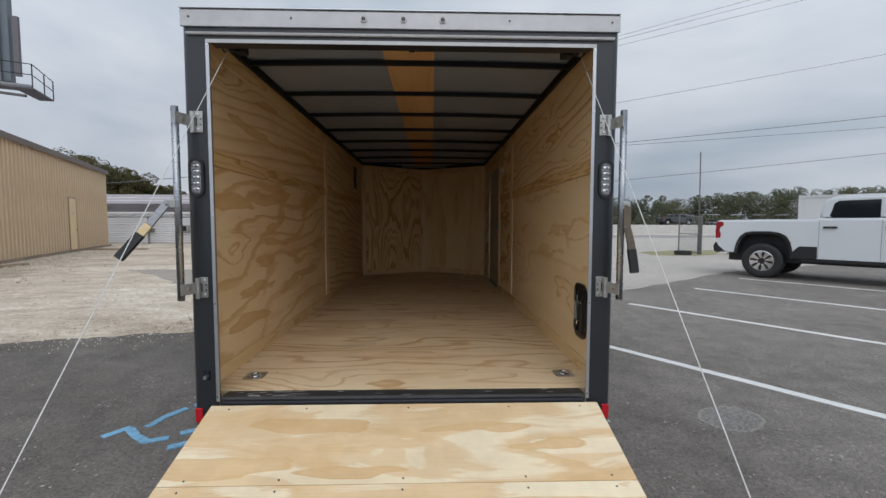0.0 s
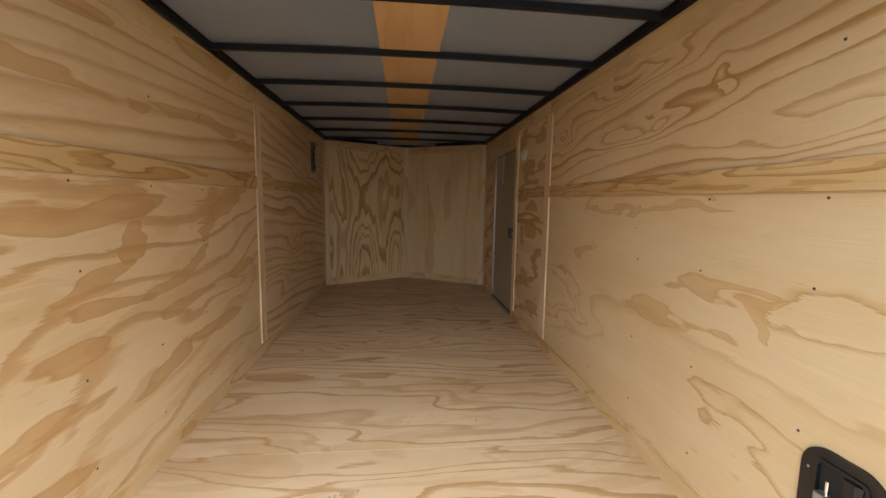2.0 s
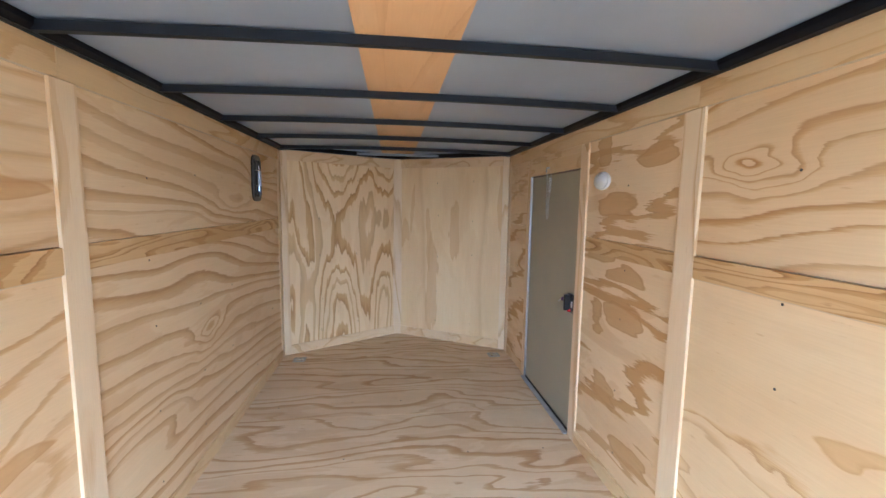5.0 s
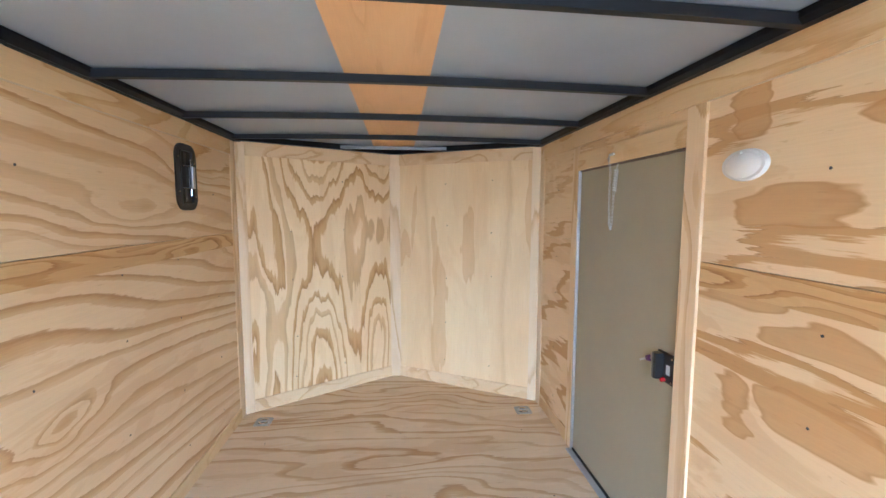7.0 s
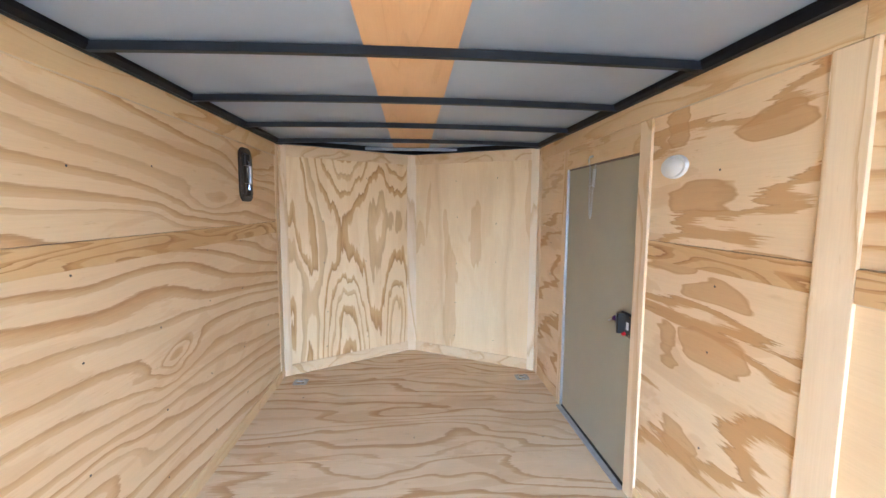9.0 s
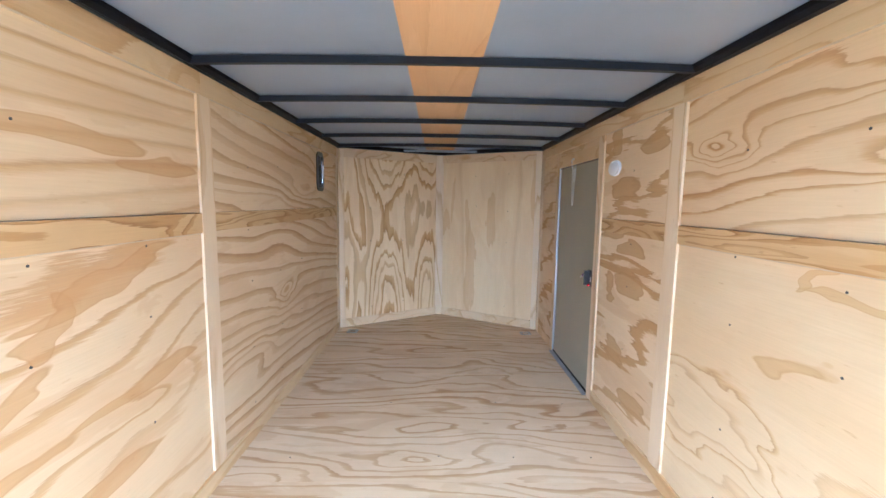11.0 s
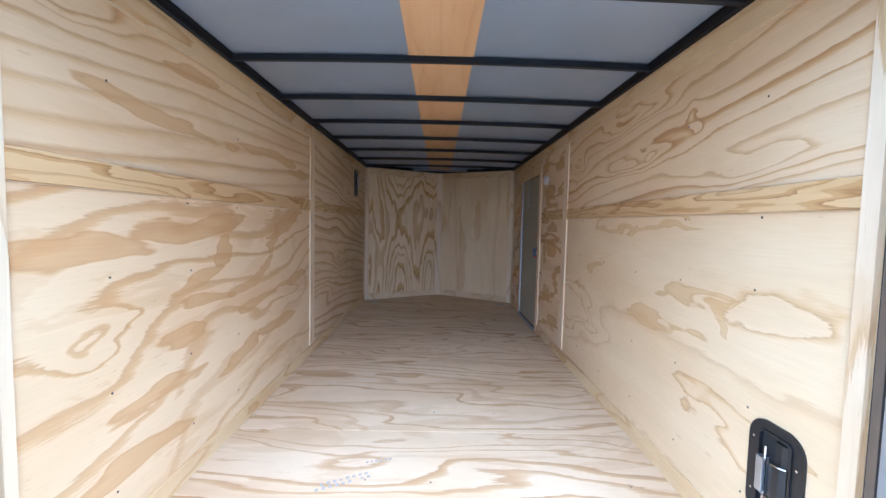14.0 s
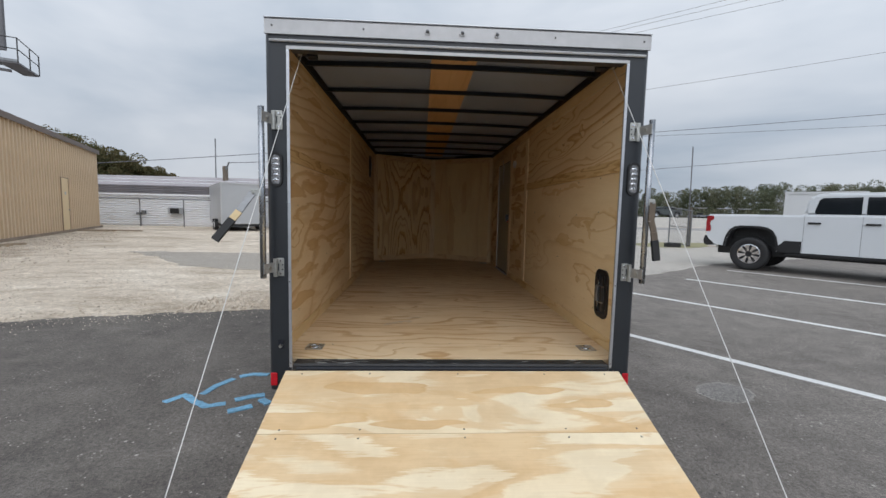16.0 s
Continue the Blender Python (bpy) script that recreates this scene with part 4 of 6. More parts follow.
def reflector(s):
    r = thing("red_reflector", "red rectangular reflector at the foot of the post", "reflector", "reflectors", pose(s * 1.006, 0, 0.468))
    part("lens", box(-0.018, 0.018, -0.008, -0.0005, -0.036, 0.036, 0.003), RED_LENS, r)


def lock_bar(s, tip, elbow):
    bar = thing("lock_bar", "galvanised door lock bar swung open on its brackets", "lock bar", "lock bars")
    bx, by = s * 1.026, -0.082
    bm = add_tube(bmesh.new(), (bx, by, 1.050), (bx, by, 1.935), 0.0155, 18)
    part("tube", bm, GALV_TUBE, bar, smooth=True)
    for z in (1.885, 1.100):
        plate = part("hinge_plate", box(s * 0.944, s * 0.984, -0.006, -0.0005, z - 0.05, z + 0.05, 0.003), ZINC, bar)
        for dz in (-0.034, 0.034):
            part("bolt", tube((s * 0.962, -0.006, z + dz), (s * 0.962, -0.0115, z + dz), 0.0082, 14, 0.0045), CHROME, plate)
        for dz in (-0.013, 0.013):
            part("hole", tube((s * 0.952, -0.0062, z + dz), (s * 0.952, -0.0066, z + dz), 0.004, 10), BLACK_STEEL, plate)
        part("hinge_slot", box(s * 0.970, s * 0.975, -0.0075, -0.006, z - 0.02, z + 0.02), BLACK_STEEL, plate)
        part("knuckle", tube((s * 0.988, -0.013, z - 0.052), (s * 0.988, -0.013, z + 0.046), 0.0105, 12), ZINC, bar)
        a, b = Vector((s * 0.990, -0.018, 0)), Vector((s * 1.017, -0.098, 0))
        d = (b - a).normalized()
        o = Vector((-d.y, d.x, 0)) * 0.0022
        strap = part("strap", prism([((a + o).x, (a + o).y), ((b + o).x, (b + o).y), ((b - o).x, (b - o).y), ((a - o).x, (a - o).y)], 2, z - 0.026, z + 0.026), STRAP_ZINC, bar)
        mid = (a + b) / 2 + Vector((0, 0, z))
        nn = Vector((-d.y, d.x, 0))
        part("rivet", tube(mid - nn * 0.009, mid + nn * 0.009, 0.0115, 12, 0.009), ZINC, strap)
    piv = Vector((s * (1.066 if s < 0 else 1.048), -0.098, 1.497))
    lug = part("lug", box(min(bx, piv.x + s * 0.012), max(bx, piv.x + s * 0.012), -0.101, -0.095, 1.480, 1.514, 0.002), ZINC, bar)
    part("pin", tube(piv + Vector((0, -0.012, 0)), piv + Vector((0, 0.008, 0)), 0.008, 10), ZINC, lug)
    tip, elbow = Vector(tip), Vector(elbow)

    def flat(a, b, w, t):
        d = (b - a)
        z = d.normalized()
        x = z.cross(Vector((0, -1, 0))).normalized()
        y = z.cross(x)
        c = (a + b) / 2
        mm = Matrix(((x.x, y.x, z.x, c.x), (x.y, y.y, z.y, c.y), (x.z, y.z, z.z, c.z), (0, 0, 0, 1)))
        L = d.length / 2
        return box(-w, w, -t, t, -L, L, 0.002, mm)
    knee = piv.lerp(elbow, 0.62) + Vector((-s * 0.012, 0, 0)) if s > 0 else piv.lerp(elbow, 0.5)
    arm = TAN_STEEL if s > 0 else STEEL_GREY
    handle = part("handle", flat(piv, knee, 0.017, 0.005), arm, bar, "dull tan steel handle" if s > 0 else "grey steel handle")
    part("handle_bend", flat(knee, elbow, 0.0165, 0.0048), arm, handle)
    g0 = elbow.lerp(tip, 0.28)
    part("sleeve", flat(elbow, g0, 0.0175, 0.006), BRASS_ZINC if s < 0 else TAN_STEEL, handle, "pale tan sleeve")
    part("grip", flat(g0, tip, 0.019, 0.010), BLACK_RUBBER, handle, "black rubber grip")


for s in (-1, 1):
    tail_lamp(s)
    reflector(s)
for x in (-0.185, 0.0, 0.185):
    clearance_lamp(x)
lock_bar(-1, (-1.212, -0.205, 1.256), (-1.118, -0.145, 1.400))
lock_bar(1, (1.086, -0.105, 1.180), (1.064, -0.100, 1.335))

keeper = thing("door_keeper", "small steel door keeper bolt on the post", "latch keeper", m=pose(-0.965, 0, 0.672))
part("plate", box(-0.016, 0.016, -0.005, -0.0005, -0.03, 0.02, 0.002), BLACK_STEEL, keeper)
part("bolt", tube((0, -0.004, -0.01), (0, -0.024, -0.012), 0.009, 8), ZINC, keeper)
part("wire_pin", tube((0.004, -0.02, -0.01), (0.012, -0.014, 0.022), 0.003, 6), BLACK_STEEL, keeper)
keeper2 = thing("door_keeper", "small steel catch below the post", "latch keeper", m=pose(1.03, 0, 0.405))
part("plate", box(-0.014, 0.012, -0.004, 0.02, -0.012, 0.006, 0.001), ZINC, keeper2)

# ---------------------------------------------------------------- fittings inside


def wall_vent(s, y, z):
    vent = thing("wall_vent", "black plastic flow-through vent set in the plywood wall", "vent", "wall vents", pose(s * W, y, z, 90, 0, -90 * s) @ pose(0, 0, 0, 0, 0, 0 if s > 0 else 180))
    w, h = 0.099, 0.162
    a, b = 0.054, 0.128
    out = rounded(2 * w, 2 * h, 0.062, 7)
    inn = rounded(2 * a, 2 * b, 0.014, 7)
    part("frame", add_ring(bmesh.new(), out, inn, 0.0, 0.008), BLACK_PLASTIC, vent)
    part("frame_lip", add_ring(bmesh.new(), rounded(2 * a + 0.014, 2 * b + 0.014, 0.018, 7), inn, 0.008, 0.012), BLACK_PLASTIC, vent)
    part("back_plate", box(-a - 0.004, a + 0.004, -b - 0.004, b + 0.004, -0.0005, 0.0006), BLACK_RUBBER, vent)
    part("hinge_rod", tube((-0.024, -0.090, 0.014), (-0.024, 0.090, 0.014), 0.0045, 12), CHROME, vent, "bright hinge rod")
    part("louvre", box(-0.046, -0.020, -0.054, 0.054, 0.004, 0.026, 0.003), ALUMINIUM, vent, "bare aluminium louvre")
    part("cover", prism([(-0.010, 0.002), (-0.006, 0.017), (0.012, 0.022), (0.032, 0.019), (0.046, 0.008), (0.046, 0.002)], 1, -0.052, 0.052), BLACK_PLASTIC, vent, "dark curved cover")
    part("cover", prism([(0.0, 0.001), (0.006, 0.010), (0.030, 0.011), (0.044, 0.004), (0.044, 0.001)], 1, -0.118, 0.118), BLACK_PLASTIC, vent)
    for k in (-1, 1):
        bm = bmesh.new()
        arc = [(-0.020, 0.026), (-0.008, 0.0285), (0.012, 0.027), (0.032, 0.023), (0.047, 0.012)]
        for p, q in zip(arc[:-1], arc[1:]):
            add_tube(bm, (p[0], k * 0.054, p[1]), (q[0], k * 0.054, q[1]), 0.0018, 6)
        part("wire_clip", bm, CHROME, vent)
    for px, py in ((-0.078, -0.072), (0.078, 0.072), (0.078, -0.095), (-0.078, 0.095)):
        part("screw", tube((px, py, 0.007), (px, py, 0.010), 0.004, 8), CHROME, vent)


wall_vent(1, 0.388, 0.897)
wall_vent(-1, 4.252, 2.097)


def floor_ring(x, y, turn):
    d = thing("floor_tie_ring", "recessed zinc tie-down ring plate in the plywood floor", "tie-down ring", "floor tie-down rings", pose(x, y, FLOOR_Z + 0.0012, 0, 0, turn))
    sq = rounded(0.105, 0.105, 0.012, 3)
    ci = [(0.036 * math.cos(a), 0.036 * math.sin(a)) for a in [math.atan2(p[1], p[0]) for p in sq]]
    part("plate", add_ring(bmesh.new(), sq, ci, 0.0, 0.004), ZINC, d)
    part("cup", prism(ci, 2, 0.0002, 0.0008), BLACK_STEEL, d)
    bm = bmesh.new()
    segs = 18
    for k in range(segs):
        a0, a1 = 2 * math.pi * k / segs, 2 * math.pi * (k + 1) / segs
        add_tube(bm, (0.026 * math.cos(a0), 0.03 * math.sin(a0), 0.006), (0.026 * math.cos(a1), 0.03 * math.sin(a1), 0.006), 0.0045, 8)
    part("ring", bm, CHROME, d)
    part("bar", box(-0.034, 0.034, -0.008, 0.008, 0.003, 0.011, 0.002), ZINC, d)
    for px in (-0.043, 0.043):
        for py in (-0.043, 0.043):
            part("screw", tube((px, py, 0.004), (px, py, 0.006), 0.0045, 8), CHROME, d)


floor_ring(-0.855, 0.285, 0)
floor_ring(0.885, 0.285, 0)
floor_ring(-0.858, 4.746, 0)
floor_ring(0.876, 4.729, 0)

# side door, closed, seen from inside
door = structure("door_1", box(1.0225, 1.042, 3.399, 4.249, 0.535, 2.150, 0.002), DOOR_SKIN, "closed side door with a plain taupe inner panel", "door")
part("edge_channel", box(1.008, 1.022, 4.236, 4.250, 0.56, 2.150, 0.002), ALUMINIUM, door, "bright aluminium edge channel")
# thin brown strip paints the shadow line under the door header
part("head_channel", box(1.015, 1.022, 3.400, 4.234, 2.142, 2.150, 0.001), BROWN_METAL, door)
part("threshold", box(0.985, 1.022, 3.399, 4.252, 0.5552, 0.562, 0.001), ALU_DULL, door)
part("door_seal", box(1.014, 1.022, 3.400, 4.234, 0.5625, 0.575, 0.002), BLACK_RUBBER, door)
latch = part("latch", box(1.012, 1.0222, 3.400, 3.500, 1.300, 1.412, 0.004), BLACK_PLASTIC, door, "black flush door latch")
part("latch_lever", prism([(0.982, 3.463), (0.979, 3.474), (0.984, 3.490), (1.0115, 3.496), (1.0115, 3.460)], 2, 1.310, 1.406), BLACK_PLASTIC, latch)
part("latch_plate", box(0.986, 1.011, 3.4965, 3.499, 1.330, 1.400, 0.0008), ZINC, latch, "bright latch side plate")
part("latch_label", box(1.0104, 1.0117, 3.424, 3.444, 1.334, 1.370), PAPER, latch, "small white printed label")
for z in (1.312, 1.400):
    part("screw", tube((1.0115, 3.412, z), (1.009, 3.412, z), 0.0045, 8), CHROME, latch)
part("lock_knob", tube((1.011, 3.452, 1.312), (0.996, 3.452, 1.308), 0.009, 12, 0.006), RED_LENS, latch, "red lock knob")
keys = thing("door_key", "purple-headed key in the side door latch", "key")
part("key_stem", tube((1.000, 3.499, 1.374), (0.995, 3.512, 1.373), 0.006, 10), ZINC, keys)
head = tube((0.990, 3.5125, 1.372), (0.990, 3.534, 1.365), 0.013, 12, 0.010)
bmesh.ops.scale(head, vec=(0.45, 1, 1), space=Matrix.Translation((-0.990, 0, 0)), verts=head.verts)
part("key_head", head, PURPLE, keys)
part("key_blade", box(-0.0015, 0.0015, 0.0, 0.046, -0.004, 0.004, 0.0008, pose(0.990, 3.5345, 1.364, -28, 0, 0)), BRIGHT_ZINC, keys)

# safety chain and spring above the door
chain = thing("door_chain", "steel safety chain with a coil spring on the side door", "chain")


def chain_link(p, q, flip):
    p, q = Vector(p), Vector(q)
    d = q - p
    mm = Matrix.Translation((p + q) / 2) @ d.to_track_quat("Y", "Z").to_matrix().to_4x4() @ Matrix.Rotation(radians(90 * flip), 4, "Y")
    bm = bmesh.new()
    L, w = d.length * 0.66, 0.0046
    ring = [(w * math.cos(a), (L - w) * (1 if math.sin(a) > 0 else -1) * (abs(math.sin(a)) > 0.01) + w * math.sin(a), 0) for a in [2 * math.pi * k / 10 + 0.3 for k in range(10)]]
    ring = [mm @ Vector(v) for v in ring]
    for k in range(10):
        add_tube(bm, ring[k], ring[(k + 1) % 10], 0.0013, 5)
    return bm


cx = 1.012
path = [(cx - 0.014, 3.905, 2.178), (cx, 3.912, 2.12), (cx, 3.912, 2.03), (cx, 3.910, 1.94), (cx, 3.905, 1.88), (cx, 3.894, 1.848), (cx, 3.882, 1.875), (cx, 3.878, 1.94), (cx, 3.873, 2.018)]
seg = []
for a, b in zip(path[:-1], path[1:]):
    a, b = Vector(a), Vector(b)
    k = max(1, round((b - a).length / 0.017))
    seg += [(a.lerp(b, i / k), a.lerp(b, (i + 1) / k)) for i in range(k)]
for i, (a, b) in enumerate(seg):
    part("chain_link", chain_link(a, b, i % 2), BRIGHT_ZINC, chain)
bm = bmesh.new()
turns, n = 9, 90
pts = [Vector((cx + 0.008 * math.cos(2 * math.pi * turns * k / n), 3.856 + 0.008 * math.sin(2 * math.pi * turns * k / n) + 0.014 * k / n, 2.122 - 0.098 * k / n)) for k in range(n + 1)]
for a, b in zip(pts[:-1], pts[1:]):
    add_tube(bm, a, b, 0.0027, 5)
part("coil_spring", bm, BRIGHT_ZINC, chain)
part("spring_eye", tube((cx, 3.845, 2.146), (cx, 3.856, 2.120), 0.003, 6), ZINC, chain)
part("hook_plate", box(0.998, 1.0055, 3.864, 3.904, 2.186, 2.197, 0.002), BRIGHT_ZINC, chain)
part("hook", tube((0.999, 3.902, 2.190), (0.996, 3.905, 2.165), 0.003, 6), ZINC, chain)

# dome lamp
dome = thing("dome_lamp", "round white dome lamp, unlit, on the plywood wall", "dome lamp", m=pose(W, 3.158, 2.066, 0, -90, 0))
bm = bmesh.new()
bmesh.ops.create_uvsphere(bm, u_segments=32, v_segments=14, radius=0.066)
bmesh.ops.bisect_plane(bm, geom=bm.verts[:] + bm.edges[:] + bm.faces[:], plane_co=(0, 0, 0.012), plane_no=(0, 0, -1), clear_outer=True)
bmesh.ops.scale(bm, vec=(0.62, 1.06, 0.42), verts=bm.verts)
part("diffuser", bm, WHITE_PLASTIC, dome, smooth=True)
ring = tube((0, 0, 0), (0, 0, 0.012), 0.073, 36, 0.069)
bmesh.ops.scale(ring, vec=(0.63, 1.08, 1), verts=ring.verts)
part("base_ring", ring, WHITE_PLASTIC, dome)
part("switch", box(0.030, 0.038, -0.004, 0.006, 0.010, 0.024, 0.001), WHITE_PLASTIC, dome)

# screw heads on the studs, 16 inch centres
rng = random.Random(5)
screw_mesh = mesh_of("screw", tube((0, 0, 0), (0, 0, 0.0012), 0.004, 8), SCREW)
for wall, s in ((wall_left, -1), (wall_right, 1)):
    for y in (0.105, 0.51, 0.915, 1.32, 1.725, 2.13, 2.92, 3.33, 3.73, 4.14, 4.55):
        if s > 0 and 3.25 < y < 4.3:
            continue
        for z in (2.040, 1.702 if s < 0 else 1.660, 1.424, 1.06, 0.755):
            if rng.random() < 0.12:
                continue
            o = new("screw", screw_mesh)
            o.parent = wall
            o.matrix_basis = pose(s * W, y + rng.uniform(-0.012, 0.012), z + rng.uniform(-0.02, 0.02), 0, -90 * s, 0)
for s in (-1, 1):
    for fx in (0.3, 0.62):
        for z in (0.75, 1.06, 1.42, 1.80, 2.15):
            if rng.random() < 0.25:
                continue
            o = new("screw", screw_mesh)
            o.parent = wall_front
            o.matrix_basis = pose(s * 1.018, CORNER_Y, 0) @ (Matrix.Rotation(V_ANG, 4, "Z") if s < 0 else Matrix.Rotation(math.pi - V_ANG, 4, "Z")) @ pose(fx * V_LEN + rng.uniform(-0.02, 0.02), 0, z + rng.uniform(-0.03, 0.03), 90 if s < 0 else -90, 0, 0)
for y in (0.36, 0.85, 1.5, 2.1, 2.7, 3.3, 3.9, 4.5):
    for x in (-0.78, -0.31, 0.02, 0.36, 0.8):
        if rng.random() < 0.3:
            continue
        o = new("screw", screw_mesh)
        o.parent = floor
        o.matrix_basis = pose(x + rng.uniform(-0.03, 0.03), y + rng.uniform(-0.03, 0.03), FLOOR_Z + 0.0002)

stamp = bmesh.new()
for i in range(9):
    for j in range(2):
        if rng.random() < 0.8:
            x, y = -0.47 + 0.024 * i + 0.01 * j, 0.80 + 0.012 * i + 0.035 * j
            add_box(stamp, x, x + 0.014, y, y + rng.uniform(0.012, 0.022), FLOOR_Z + 0.0008, FLOOR_Z + 0.0012)
for i in range(6):
    x, y = -0.30 + 0.020 * i, 1.0 + 0.006 * i
    add_box(stamp, x, x + 0.011, y, y + rng.uniform(0.012, 0.02), FLOOR_Z + 0.0008, FLOOR_Z + 0.0012)
part("mill_stamp", stamp, plain("faded_grey_ink", (0.42, 0.36, 0.30), 0.7, vary=0.2, scale=90), floor, "faded unreadable mill stamp")

# ---------------------------------------------------------------- ground outside
rng = random.Random(11)
ground = structure("ground", prism([(-700, -700), (700, -700), (700, 700), (-700, 700)], 2, -0.5, -0.012), GRAVEL, "pale packed gravel and dust lot", "ground")


def wobble_edge(pts, step, amp, seed):
    r = random.Random(seed)
    out = []
    for a, b in zip(pts[:-1], pts[1:]):
        a, b = Vector(a), Vector(b)
        k = max(1, int((b - a).length / step))
        for i in range(k):
            p = a.lerp(b, i / k)
            out.append((p.x + r.uniform(-amp, amp), p.y + r.uniform(-amp, amp)))
    out.append(tuple(pts[-1]))
    return out


edge = wobble_edge([(60, 36), (15, 12.6), (9, 10.0), (4.4, 6.7), (1.5, 5.0), (-1.0, 3.9), (-2.3, 3.55), (-3.85, 3.2), (-5.0, 2.85), (-9, 1.6), (-40, -6)], 0.16, 0.06, 3)
asphalt = structure("pavement", prism(edge + [(-40, -60), (60, -60)], 2, -0.3, 0.0), ASPHALT, "dark worn asphalt parking area", "pavement")
structure("apron", prism(wobble_edge([(1.9, 5.0), (4.8, 6.7), (9.2, 9.8), (15.2, 12.4), (40.0, 24.0), (40.0, 43.0), (3.0, 43.0), (1.2, 22.0), (1.4, 9.0), (1.9, 5.0)], 0.5, 0.14, 21)[:-1], 2, -0.05, -0.006), APRON, "worn dusty grey paving beside the gravel", "paving")
structure("road", prism([(-200, 44), (300, 40), (300, 51), (-200, 55)], 2, -0.3, 0.004), ROAD, "pale grey road beyond the lot", "road")
structure("far_bank", prism([(56.5, -0.2), (57.0, -0.005), (64.0, 1.2), (68.0, 1.33), (76.0, 1.33), (140.0, 1.6), (140.0, -0.2)], 0, -40, 260), APRON, "low dusty grey bank beyond the road", "bank")
structure("verge", prism(wobble_edge([(10.3, 16.6), (12.5, 16.4), (15.5, 18.2), (15.8, 20.2), (13, 20.0), (10.8, 18.6), (10.3, 16.6)], 0.4, 0.16, 8)[:-1], 2, -0.3, 0.0), GRASS, "strip of dry grass behind the lot", "grass verge")


def ribbon(name, pts, width, material, label, category, z0=0.0, z1=0.004, group="", seed=1):
    r = random.Random(seed)
    bm = bmesh.new()
    L, R = [], []
    for i, p in enumerate(pts):
        p = Vector((*p, 0))
        a = Vector((*pts[max(0, i - 1)], 0))
        b = Vector((*pts[min(len(pts) - 1, i + 1)], 0))
        d = (b - a).normalized()
        nn = Vector((-d.y, d.x, 0)) * width / 2
        L.append(p + nn * r.uniform(0.88, 1.1))
        R.append(p - nn * r.uniform(0.88, 1.1))
    add_prism(bm, [(v.x, v.y) for v in L + R[::-1]], 2, z0, z1)
    return tagged(part(name, bm, material), label, category, group, "structure")


LINE = Vector((0.588, -0.809))
for k, start in enumerate(((2.00, 2.86), (3.66, 5.16), (5.95, 6.86), (8.22, 8.52))):
    a = Vector(start)
    pts = [tuple(a + LINE * (0.35 * i)) for i in range(17)]
    ribbon("parking_line", pts, 0.10, WHITE_LINE, "worn white painted parking line on asphalt", "parking line", group="parking lines", seed=k)
for k, pts in enumerate((((-2.038, 0.690), (-1.957, 0.812), (-1.90, 0.76)), ((-1.94, 0.80), (-1.83, 0.70), (-1.713, 0.625), (-1.595, 0.672)), ((-1.835, 0.82), (-1.80, 0.98), (-1.73, 1.11)), ((-1.70, 1.15), (-1.61, 1.205), (-1.48, 1.195)), ((-1.55, 0.72), (-1.46, 0.775), (-1.367, 0.808)), ((-1.522, 0.541), (-1.45, 0.585), (-1.387, 0.623)), ((-1.365, 0.729), (-1.282, 0.656)))):
    fine = []
    for a, b in zip(pts[:-1], pts[1:]):
        fine += [tuple(Vector(a).lerp(Vector(b), i / 5)) for i in range(5)]
    fine.append(pts[-1])
    ribbon("paint_mark", fine, 0.055, BLUE_PAINT, "blue spray-painted utility mark on asphalt", "paint mark", z1=0.0035 + 0.0011 * k, group="blue paint marks", seed=k + 20)
oval = [(2.31 + 0.235 * math.cos(a) * rng.uniform(0.93, 1.06) + 0.05 * math.sin(a), 0.85 + 0.20 * math.sin(a) * rng.uniform(0.92, 1.06)) for a in [2 * math.pi * k / 36 for k in range(36)]]
inner = [(2.31 + (x - 2.31) * 0.90, 0.85 + (y - 0.85) * 0.90) for x, y in oval]
part("rim", add_ring(bmesh.new(), oval, inner, 0.0, 0.0036), PATCH_RIM, asphalt)
tagged(part("asphalt_patch", prism([(2.31 + (x - 2.31) * 0.899, 0.85 + (y - 0.85) * 0.899) for x, y in oval], 2, 0.0, 0.003), ASPHALT_PATCH), "lighter round repair patch in the asphalt", "patch", kind="structure")

# loose stones along the ragged asphalt edge and by the metal building
ball = bmesh.new()
bmesh.ops.create_icosphere(ball, subdivisions=1, radius=1.0)
ball_co = np.array([tuple(v.co) for v in ball.verts])
ball_faces = np.array([[v.index for v in f.verts] for f in ball.faces])
ball.free()
stones, stone_faces = [], []


def stone(x, y, r):
    mm = np.array(pose(0, 0, 0, rng.uniform(0, 360), rng.uniform(0, 360), rng.uniform(0, 360)))[:3, :3]
    shape = ball_co * np.array((1, rng.uniform(0.55, 1), rng.uniform(0.4, 0.75))) * r
    stone_faces.append(ball_faces + len(ball_co) * len(stones))
    stones.append(shape @ mm.T + np.array((x, y, -0.012 + r * 0.3)))


for k in range(2600):
    x = -8.5 + 8.3 * (rng.random() if k % 6 == 0 else rng.uniform(0.60, 0.97))
    y = 3.55 + (x + 2.3) * 0.30 + abs(rng.gauss(0, 0.55)) + 0.02
    if x > -2.3:
        y = 3.6 + (x + 2.3) * 0.38 + abs(rng.gauss(0, 0.5))
    stone(x, y, rng.uniform(0.008, 0.026) * (1.6 if rng.random() < 0.08 else 1))
for k in range(650):
    x = rng.uniform(-6.5, -0.9)
    y = 3.55 + (x + 2.3) * (0.30 if x < -2.3 else 0.38) - abs(rng.gauss(0, 0.30)) + 0.10
    stone(x, y, rng.uniform(0.003, 0.010))
    stones[-1][:, 2] += 0.012
